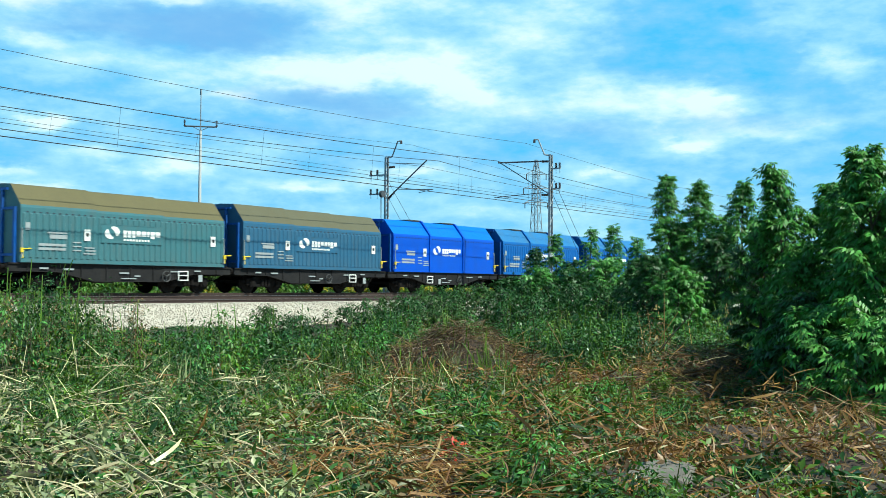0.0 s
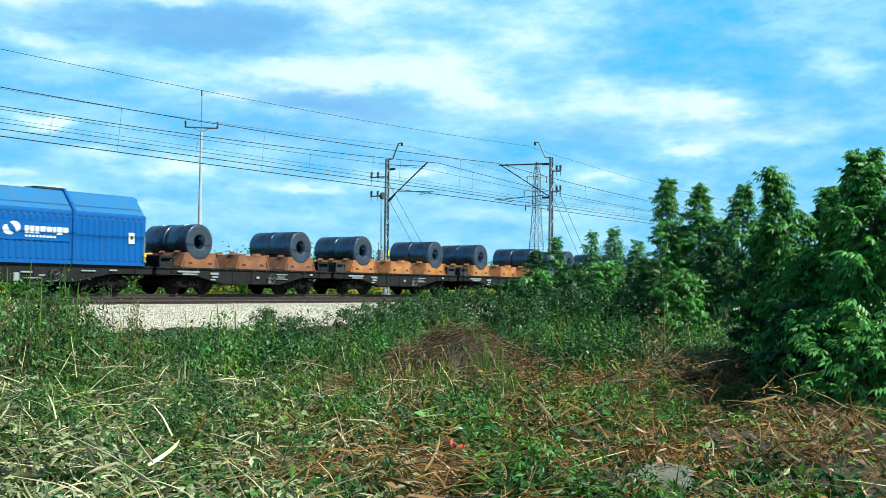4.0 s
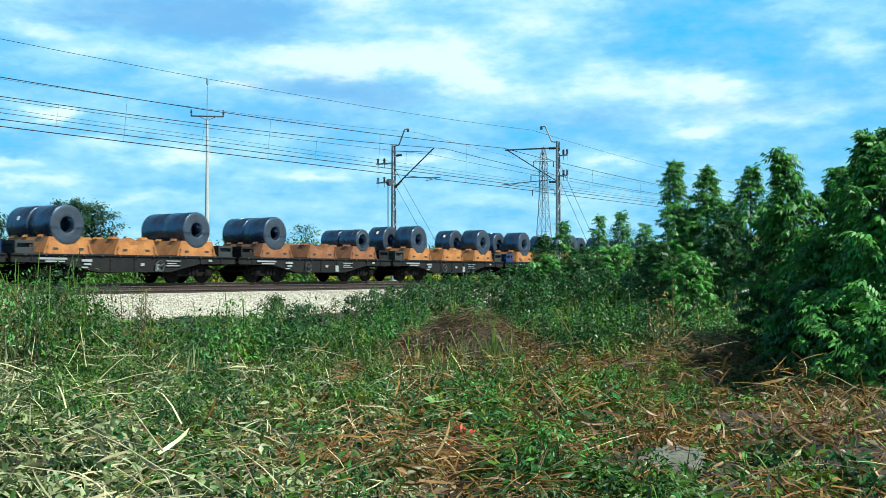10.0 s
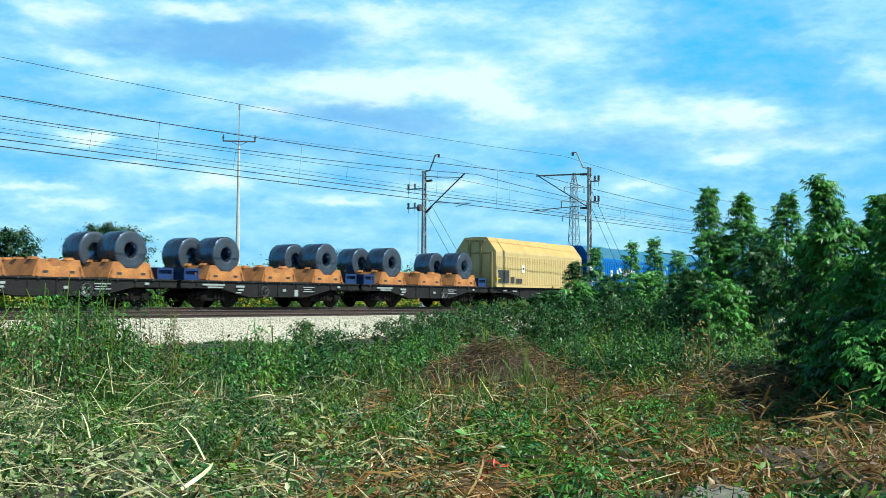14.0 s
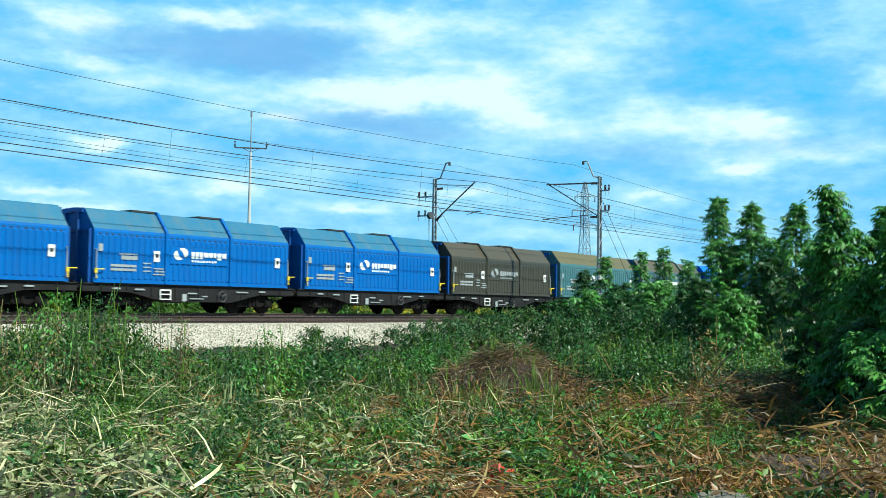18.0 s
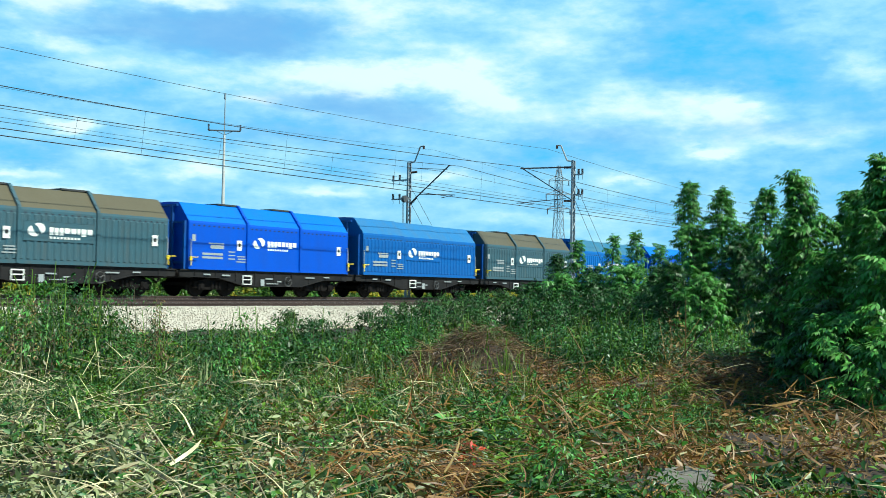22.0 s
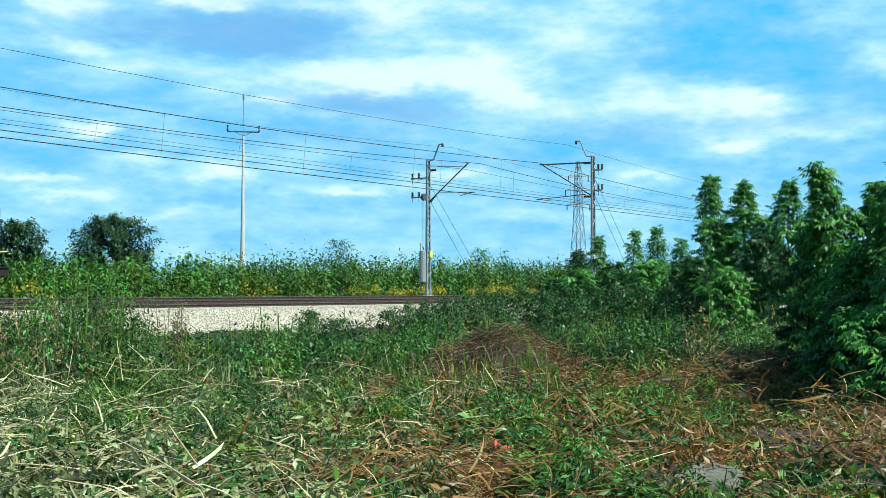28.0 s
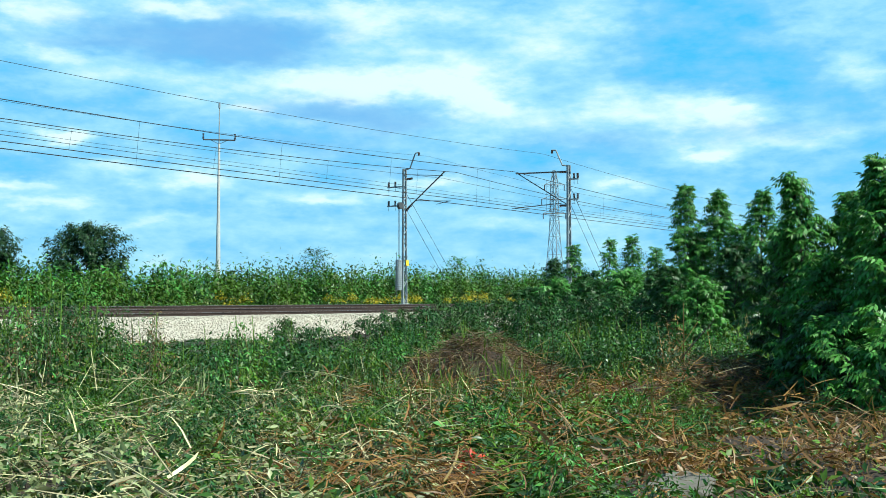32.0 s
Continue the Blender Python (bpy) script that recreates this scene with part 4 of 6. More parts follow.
def mk_coil(r, width):
    def build(bm):
        n = 40
        ring = lambda y, k: [bm.verts.new((math.cos(6.28318 * i / n) * k, y, math.sin(6.28318 * i / n) * k)) for i in range(n)]
        h = width / 2
        prof = [(-h + 0.02, 0.33), (-h, 0.36), (-h + 0.008, r * 0.6), (-h, r * 0.8), (-h, r - 0.02), (-h + 0.02, r), (h - 0.02, r), (h, r - 0.02), (h, 0.36), (h - 0.02, 0.33)]
        rings = [ring(y, k) for y, k in prof]
        rings.append(rings[0])
        for j in range(len(prof)):
            a, b = rings[j], rings[j + 1]
            for i in range(n):
                f = bm.faces.new((a[i], a[(i + 1) % n], b[(i + 1) % n], b[i]))
                f.material_index = 1 if j < 4 or j in (7,) else 0
                f.smooth = True
    return build


def mk_strap(r, width):
    def build(bm):
        for y in (-width * 0.22, width * 0.22):
            for i in range(32):
                a, b = 6.28318 * i / 32, 6.28318 * (i + 1) / 32
                P = lambda t, k, yy: (math.cos(t) * k, yy, math.sin(t) * k)
                loft(bm, [P(a, r - 0.004, y - 0.02), P(a, r - 0.004, y + 0.02), P(a, r + 0.006, y + 0.02), P(a, r + 0.006, y - 0.02)],
                     [P(b, r - 0.004, y - 0.02), P(b, r - 0.004, y + 0.02), P(b, r + 0.006, y + 0.02), P(b, r + 0.006, y - 0.02)])
    return build


def mk_tag(r):
    def build(bm):
        for a in (1.9,):
            x, z = math.cos(a) * (r + 0.006), math.sin(a) * (r + 0.006)
            t = Vector((-math.sin(a), 0, math.cos(a)))
            c = Vector((x, -0.1, z))
            q = [c + t * u + Vector((0, v, 0)) for u, v in ((-0.09, -0.07), (0.09, -0.07), (0.09, 0.07), (-0.09, 0.07))]
            nrm = Vector((math.cos(a), 0, math.sin(a))) * 0.006
            loft(bm, q, [p + nrm for p in q])
    return build


def coil(index, x, y, r=0.78, width=1.22, spin=0.0):
    key = (round(r, 2), round(width, 2))
    x += 0.07 * math.sin(7.3 * index + 3.1 * x + 5 * y)
    ob = place("steel_coil", cached(("steel_coil", *key), mk_coil(r, width), M_COIL, M_COILFACE))
    tagged(ob, "dark hot-rolled steel coil lying in its saddle on a wagon", "steel coil", "steel coils on the train")
    place("strap", cached(("strap", *key), mk_strap(r, width), M_STRAP), ob)
    place("tag", cached(("tag", *key), mk_tag(r), M_WHITE), ob, "white paper tag")
    z = 1.62 + r + 0.0 if r < 0.62 else 1.88 - 0.26 + r * 0.93
    TRAIN.append((ob, index * PITCH + x, (y, z, spin)))


COVERED = ((0, "teal", False), (1, "tealblue", False), (2, "royal", True), (3, "azure", True), (4, "azure", True), (18, "cream", False), (19, "blue", False), (20, "blue", True), (21, "blue", True),
           (22, "brown", True), (23, "teal", False), (24, "grey", True), (25, "royal", True), (26, "azure", False), (27, "grey", True), (28, "blue", False), (29, "royal", False), (30, "royal", False))
for index, colour, hoops in COVERED:
    covered_wagon(index, colour, hoops, ribs=colour != "royal", step_x=8.9 if index in (0, 1, 18, 23) else 4.15 + 0.9 * (index in (26, 28, 29, 30)), hand_x=(7.9, 6.9, 7.3)[index % 3], dim=colour in ("brown",))
STYLES = ("rust", "orange", "orange", "black", "bluedeck", "black", "orange", "rust", "orange", "navybox", "navybox", "navybox", "navybox")
for k, style in enumerate(STYLES):
    index = 5 + k
    flat_wagon(index, style, 5.05 if k in (2, 5, 8, 11) else (4.9 if k in (4, 7) else 7.3))
    for j, cx in enumerate((2.70, 9.55)):
        if index == 12 and j == 1:
            coil(index, cx, -0.65, 0.60, 1.2, 0.4)
            coil(index, cx, 0.65, 0.60, 1.2, 1.1)
        elif index >= 13:
            coil(index, cx + 0.02, -0.72, 0.81, 1.2, 0.3 * k)
            coil(index, cx - 0.42, 0.98, 0.81, 1.15, 0.7 * k)
        else:
            coil(index, cx, -0.64, 0.81, 1.42, 0.3 * k + j)
            coil(index, cx - 0.02, 0.80, 0.81, 1.40, 0.9 * k + 2 * j)


# ---- overhead line ----
def mk_insulator(bm, p, q):
    p, q = Vector(p), Vector(q)
    tube(bm, p, q, 0.025, 6)
    for k in range(5):
        c = p.lerp(q, (k + 0.5) / 5)
        d = (q - p).normalized() * 0.02
        tube(bm, c - d, c + d, 0.075, 8)


def mast(name, x, y, top, toward, label, weights):
    """A lattice mast of two channels; toward is -1 or +1, the way to its track."""
    m = empty(name, pose(x, y, -0.15), label, "catenary mast", "catenary masts")
    z1 = top + 0.15
    for s in (-1, 1):
        bm = bmesh.new()
        w0, w1 = 0.20, 0.13
        loft(bm, [(s * w0 - 0.035, -0.07, 0), (s * w0 + 0.035, -0.07, 0), (s * w0 + 0.035, 0.07, 0), (s * w0 - 0.035, 0.07, 0)],
             [(s * w1 - 0.03, -0.06, z1), (s * w1 + 0.03, -0.06, z1), (s * w1 + 0.03, 0.06, z1), (s * w1 - 0.03, 0.06, z1)])
        part("channel", bm, M_STEEL, m)
    bm = bmesh.new()
    n = 16
    for k in range(n):
        a, b = z1 * k / n, z1 * (k + 1) / n
        wa, wb = 0.2 - 0.07 * k / n, 0.2 - 0.07 * (k + 1) / n
        s = 1 if k % 2 else -1
        for yy in (-0.06, 0.06):
            tube(bm, (s * wa, yy, a + 0.05), (-s * wb, yy, b), 0.024, 5)
    part("lacing", bm, M_STEEL, m)
    bm = bmesh.new()
    box(bm, -0.38, 0.38, -0.32, 0.32, -0.35, 0.12)
    box(bm, -0.28, 0.28, -0.2, 0.2, 0.12, 0.16)
    part("foundation", bm, M_CONCRETE, m, "pale concrete foundation")
    t = toward
    bm = bmesh.new()
    tube(bm, (0, 0, z1 - 0.05), (0, t * 0.42, z1 + 0.02), 0.045, 6)
    tube(bm, (0, t * 0.42, z1 + 0.02), (0, t * 0.85, z1 + 0.95), 0.045, 6)
    tube(bm, (0, t * 0.85, z1 + 0.95), (0, t * 1.15, z1 + 0.98), 0.04, 6)
    part("top_bracket", bm, M_STEEL, m)
    bm = bmesh.new()
    mk_insulator(bm, (0, t * 1.12, z1 + 0.97), (0, t * 1.12, z1 + 0.78))
    part("top_insulator", bm, M_INSUL, m)
    bm = bmesh.new()
    reach = 3.1 if t < 0 else 3.4
    if t < 0:
        tube(bm, (0, t * 0.1, 6.05), (0, t * reach, 8.30), 0.045, 8)
        tube(bm, (0, t * 0.1, z1 - 0.35), (0, t * reach * 0.95, 8.05), 0.02, 6)
        tube(bm, (0, t * 0.9, 6.60), (0, t * reach * 1.15, 6.45), 0.025, 6)
    else:
        tube(bm, (0, t * 0.1, 8.02), (0, t * (reach + 0.25), 8.12), 0.045, 8)
        tube(bm, (0, t * 0.1, 6.05), (0, t * (reach + 0.1), 8.10), 0.03, 8)
        tube(bm, (0, t * 0.5, 6.15), (0, t * reach * 1.15, 6.00), 0.025, 6)
    hold = 6.46 if t < 0 else 6.01
    tube(bm, (0, t * reach * 1.12, hold), (0, t * reach * 0.80, hold - 0.16), 0.018, 6)
    part("cantilever", bm, M_DARKSTEEL, m, "dark tubular cantilever bracket")
    for z in (6.0, 8.0):
        bm = bmesh.new()
        mk_insulator(bm, (0, t * 0.16, z), (0, t * 0.62, z + (0.42 if t < 0 and z < 7 else 0.02)))
        part("insulator", bm, M_INSUL, m)
    for z in (7.55, 6.35):
        arm = 1.35 if weights else 0.65
        bm = bmesh.new()
        box(bm, -0.05, 0.05, min(-t * arm, t * 0.1), max(-t * arm, t * 0.1), z - 0.04, z + 0.04)
        part("cross_arm", bm, M_STEEL, m)
        for d in (arm * 0.55, arm * 0.93):
            bm = bmesh.new()
            mk_insulator(bm, (0, -t * d, z + 0.04), (0, -t * d, z + 0.34))
            tube(bm, (0, -t * d, z - 0.04), (0, -t * d, z - 0.30), 0.015, 5)
            part("pin_insulator", bm, M_INSUL, m)
    if weights:
        for k in range(16):
            bm = bmesh.new()
            tube(bm, (-0.45, 0.1, 1.0 + k * 0.12), (-0.45, 0.1, 1.105 + k * 0.12), 0.21, 14)
            part("tension_weight", bm, M_STEEL, m)
        bm = bmesh.new()
        for dx in (-0.50, -0.40):
            tube(bm, (dx, 0.1, 2.9), (dx, 0.1, 6.3), 0.012, 5)
        tube(bm, (-0.45, 0.1, 6.3), (-0.45, -0.1, 6.3), 0.22, 14)
        tube(bm, (-0.66, 0.1, 0.5), (-0.66, 0.1, 3.4), 0.02, 5)
        part("weight_cable", bm, M_DARKSTEEL, m)
        bm = bmesh.new()
        box(bm, -0.03, 0.25, -0.16, -0.13, 2.55, 2.9)
        part("sign_plate", bm, M_YELLOW, m, "small yellow plate")
    else:
        bm = bmesh.new()
        box(bm, -0.16, 0.16, -0.16, -0.12, 2.3, 2.6)
        part("sign_plate", bm, M_WHITE, m, "small white plate")
    bm = bmesh.new()
    tube(bm, (0.1, 0, 6.2), (6.0, 0.0, 0.2), 0.012, 5)
    tube(bm, (0.1, 0, 7.2), (7.2, 0.0, 0.2), 0.012, 5)
    part("guy_wire", bm, M_WIRE, m)
    return m


mast("mast", 55.25, 41.7, 8.50, -1, "grey lattice steel catenary mast with tension weights", True)
mast("mast", 57.50, 31.2, 8.25, 1, "grey lattice steel catenary mast beside the near track", False)
MAST_X = (-8.0, 56.4, 119.0, 182.0)


def wire_points(y, height, sag, y_jog=0.0):
    pts = []
    for a, b in zip(MAST_X, MAST_X[1:]):
        for k in range(16):
            u = k / 16
            pts.append(Vector((a + (b - a) * u, y + y_jog * math.sin(math.pi * (a + (b - a) * u) / 63.0), height - sag * 4 * u * (1 - u))))
    return pts


def overhead_line(name, y, messenger, sag, contact, label):
    line = empty(name, Matrix.Identity(4), label, "overhead wire", "overhead wires")
    top, low = wire_points(y, messenger, sag), wire_points(y, contact, 0.06, 0.2)
    for nm, pts, r in (("messenger_wire", top, 0.017), ("contact_wire", low, 0.019)):
        bm = bmesh.new()
        pipe(bm, pts, r, 5)
        part(nm, bm, M_WIRE, line)
    for a, b in list(zip(top, low))[1::2]:
        bm = bmesh.new()
        tube(bm, a, b, 0.005, 4)
        part("dropper", bm, M_WIRE, line)


overhead_line("overhead_wire", YN, 7.95, 0.70, 5.62, "dark overhead contact wire above the near track")
overhead_line("overhead_wire", YT, 8.20, 0.85, 6.55, "dark overhead contact wire above the far track")


def feeder(y, height, sag, r, label):
    bm = bmesh.new()
    pts = wire_points(y, height, sag)
    pipe(bm, pts, r, 5)
    tagged(new("feeder_wire", mesh_of("feeder_wire", bm, M_WIRE)), label, "overhead wire", "overhead wires")


feeder(32.3, 8.88, 0.78, 0.009, "thin dark feeder wire along the mast tops")
feeder(39.6, 7.90, 0.48, 0.011, "thin dark feeder wire beside the far masts")
feeder(43.0, 7.70, 0.06, 0.008, "thin dark feeder wire on the outer far cross-arms")
feeder(42.2, 7.32, 0.0, 0.013, "taut dark feeder wire on the far cross-arms")
feeder(40.6, 9.35, 0.9, 0.007, "very thin dark feeder wire along the far masts")


# ---- slim pole and pylon ----
def slim_pole():
    x, y = 53.06, 56.12
    p = empty("pole", pose(x, y, 0), "tall slim pale concrete pole with a small cross-arm", "pole")
    bm = bmesh.new()
    tube(bm, (0, 0, 0), (0, 0, 5.5), 0.20, 14, 0.13)
    tube(bm, (0, 0, 5.5), (0, 0, 11.0), 0.12, 12, 0.075)
    part("shaft", bm, M_CONCRETE, p)
    bm = bmesh.new()
    tube(bm, (0, 0, 11.0), (0, 0, 13.7), 0.045, 8, 0.03)
    box(bm, -0.05, 0.05, -0.05, 0.05, 13.5, 13.9)
    part("tip", bm, M_STEEL, p)
    bm = bmesh.new()
    a = Vector((0.72, -0.69, 0))
    tube(bm, Vector((0, 0, 11.3)) - a * 1.1, Vector((0, 0, 11.3)) + a * 1.1, 0.05, 6)
    tube(bm, Vector((0, 0, 11.0)) - a * 0.0, Vector((0, 0, 11.3)) + a * 0.6, 0.02, 5)
    tube(bm, Vector((0, 0, 11.0)) - a * 0.0, Vector((0, 0, 11.3)) - a * 0.6, 0.02, 5)
    part("cross_arm", bm, M_DARKSTEEL, p)
    for s in (-1, 1):
        bm = bmesh.new()
        mk_insulator(bm, Vector((0, 0, 11.3)) + a * 1.08 * s, Vector((0, 0, 11.75)) + a * 1.08 * s)
        part("insulator", bm, M_INSUL, p)


slim_pole()


def pylon():
    x, y, h = 268.0, 150.0, 36.5
    p = empty("pylon", pose(x, y, -0.5), "distant grey lattice power pylon with three cross-arms", "pylon")
    lv = [0, 7, 13, 18, 22.5, 26, 29, 33, 36.5]
    wd = [2.3, 1.85, 1.45, 1.15, 0.95, 0.85, 0.8, 0.75, 0.3]
    bm = bmesh.new()
    br = bmesh.new()
    for k in range(len(lv) - 1):
        c0 = [(sx * wd[k], sy * wd[k], lv[k]) for sx, sy in ((1, 1), (-1, 1), (-1, -1), (1, -1))]
        c1 = [(sx * wd[k + 1], sy * wd[k + 1], lv[k + 1]) for sx, sy in ((1, 1), (-1, 1), (-1, -1), (1, -1))]
        for i in range(4):
            j = (i + 1) % 4
            tube(bm, c0[i], c1[i], 0.10, 5)
            tube(br, c0[i], c1[j], 0.05, 4)
            tube(br, c0[j], c1[i], 0.05, 4)
            tube(br, c1[i], c1[j], 0.05, 4)
    part("leg_frame", bm, M_STEEL, p)
    part("bracing", br, M_STEEL, p)
    d = Vector((0.66, -0.75, 0))
    for z, w in ((24.5, 3.2), (28.5, 3.6), (32.5, 2.8)):
        for s in (-1, 1):
            tip = d * w * s + Vector((0, 0, z))
            for root in (Vector((-0.6, -0.53, z)), Vector((0.6, 0.53, z)), Vector((0, 0, z + 1.4))):
                bm = bmesh.new()
                tube(bm, root, tip, 0.10, 4)
                part("cross_arm", bm, M_STEEL, p)
        for s in (-1, 1):
            bm = bmesh.new()
            tube(bm, d * w * s + Vector((0, 0, z)), d * w * s + Vector((0, 0, z - 1.6)), 0.13, 6)
            part("insulator_string", bm, M_INSUL, p)


pylon()


# ---- plants ----
def polar(az, r):
    return r * np.sin(np.radians(az)), r * np.cos(np.radians(az))


def heights(x, y):
    return np.array([ground_z(float(a), float(b)) for a, b in zip(x, y)])


def stuff(name, me, label, category):
    return tagged(new(name, me), label, category, kind="stuff")


def tree(name, x, y, h, spread, leaves, leaf, mat, label, lean=(0, 0), seed=1, base=0.12, shape=FLAT_LEAF, ball=False, limbs_part=True):
    r = np.random.default_rng(seed)
    z0 = ground_z(x, y)
    t = empty(name, pose(x, y, z0), label, "weed" if name == "weed_plant" else "tree" if h > 2.2 else "shrub")
    bm = bmesh.new()
    limbs = []
    pts = [Vector((lean[0] * u * u + 0.05 * math.sin(5 * u + seed), lean[1] * u * u + 0.05 * math.cos(4 * u + seed), -0.1 + u * h)) for u in np.linspace(0, 1, 9)]
    weed = name == "weed_plant"
    pipe(bm, pts, [(0.003 if weed else 0.011) * h * (1 - i / 8.2) + (0.003 if weed else 0.006) for i in range(9)], 4 if weed else 7)
    part("stem" if weed else "trunk", bm, M_STALK if weed else M_BARK, t)
    nl = int((14 + 5 * h) * (2.2 if ball else 1))
    for i in range(nl):
        u = base + (1 - base) * (i + r.uniform(0, 1)) / nl
        a = Vector((lean[0] * u * u, lean[1] * u * u, u * h))
        th = i * 2.4 + r.uniform(-0.4, 0.4)
        ln = spread * (1.02 - u) ** 0.82 * 1.12 * (1.25 - 0.25 * abs(u - 0.45) * 2) * r.uniform(0.6, 1.1)
        up = 0.40 + 0.25 * u
        if ball:
            ln, up = spread * math.sqrt(max(0.05, 1 - ((u - 0.5) / 0.56) ** 2)) * r.uniform(0.75, 1.05), 0.25
        b = a + Vector((math.cos(th) * ln, math.sin(th) * ln, ln * up))
        bm = bmesh.new()
        pipe(bm, (a, a.lerp(b, 0.5) - Vector((0, 0, ln * 0.06)), b), [0.012 * h ** 0.5 * (1.1 - u) + 0.004, 0.008, 0.003], 4)
        if limbs_part:
            part("limb", bm, M_BARK, t)
        else:
            bm.free()
        limbs.append((a, b))
    A = np.array([l[0] for l in limbs])
    B = np.array([l[1] for l in limbs])
    k = r.integers(0, nl, leaves)
    u = r.uniform(0.25, 1.05, leaves)
    pos = A[k] + (B[k] - A[k]) * u[:, None] + r.normal(0, 0.04 * spread + 0.03, (leaves, 3))
    top = r.uniform(0, 1, leaves) < 0.012
    pos[top] = np.array(pts[-1]) + r.normal(0, 0.04, (top.sum(), 3)) * [1, 1, 4] - [0, 0, 0.10]
    out = np.arctan2(pos[:, 1] - lean[1] * 0.3, pos[:, 0] - lean[0] * 0.3)
    me = scatter("crown", shape, pos, out + r.normal(0, 0.7, leaves), r.normal(0.45, 0.4, leaves), r.normal(0, 0.4, leaves), leaf * r.uniform(0.6, 1.2, leaves) * (1.12 - 0.5 * np.clip(pos[:, 2] / h, 0, 1)), mat)
    place("crown", me, t)
    return t


def sapling(x, y, h, spread, leaves, leaf, mat, label, seed):
    """A young maple: an upright stem, short rising limbs in whorls and hanging compound leaves towards their ends."""
    r = np.random.default_rng(seed)
    t = empty("sapling", pose(x, y, ground_z(x, y)), label, "tree" if h > 2.2 else "shrub")
    bm = bmesh.new()
    bend = r.normal(0, 0.10, 2)
    spine = lambda u: Vector((bend[0] * u * u + 0.04 * math.sin(5 * u + seed), bend[1] * u * u + 0.04 * math.cos(4 * u + seed), -0.1 + u * h))
    pipe(bm, [spine(u) for u in np.linspace(0, 1, 9)], [0.010 * h * (1 - i / 8.2) + 0.006 for i in range(9)], 7)
    part("trunk", bm, M_BARK, t)
    nl = int(20 + 13 * h)
    A, B = [], []
    side = r.uniform(0.75, 1.2, 7)
    for i in range(nl):
        u = 0.05 + 0.93 * (i + r.uniform(0, 1)) / nl
        a = spine(u)
        th = i * 2.4 + r.uniform(-0.5, 0.5)
        ln = 0.74 * spread * min(1.0, 0.10 + (1.9 if spread > 0.62 else 1.15) * (1 - u)) * (1.0 if spread > 0.62 else 1.9) * side[int(th) % 7] * r.uniform(0.5, 1.1)
        b = a + Vector((math.cos(th) * ln, math.sin(th) * ln, ln * (0.5 + 0.7 * u)))
        bm = bmesh.new()
        pipe(bm, (a, a.lerp(b, 0.5) - Vector((0, 0, ln * 0.06)), b), [0.008 * h ** 0.5 * (1.1 - u) + 0.004, 0.007, 0.003], 4)
        part("limb", bm, M_BARK, t)
        A.append(a)
        B.append(b)
    A, B = np.array(A), np.array(B)
    per = max(4, leaves // nl)
    k = np.repeat(np.arange(nl), per)
    n = len(k)
    u = r.beta(2.6, 1.0, n) * 1.05
    pos = A[k] + (B[k] - A[k]) * u[:, None] + r.normal(0, 0.035, (n, 3))
    way = np.arctan2((B - A)[:, 1], (B - A)[:, 0])[k]
    yaw = way + np.where(u > 0.85, r.uniform(-2.2, 2.2, n), r.choice((-1.0, 1.0), n) * r.uniform(0.5, 1.4, n))
    size = leaf * r.uniform(0.6, 1.2, n) * (1.1 - 0.35 * np.clip(pos[:, 2] / h, 0, 1))
    # a tuft at the very top
    m = 14
    pos = np.concatenate([pos, np.array(spine(1.0)) + r.normal(0, 0.03, (m, 3)) - [0, 0, 0.05] * r.uniform(0, 4, (m, 1))])
    yaw = np.concatenate([yaw, r.uniform(0, 6.28, m)])
    size = np.concatenate([size, leaf * r.uniform(0.5, 0.9, m)])
    pitch = r.normal(0.12, 0.30, n + m)
    pitch[n:] -= 0.45
    place("crown", scatter("crown", COMPOUND, pos, yaw, pitch, r.normal(0, 0.35, n + m), size, mat), t)
    return t


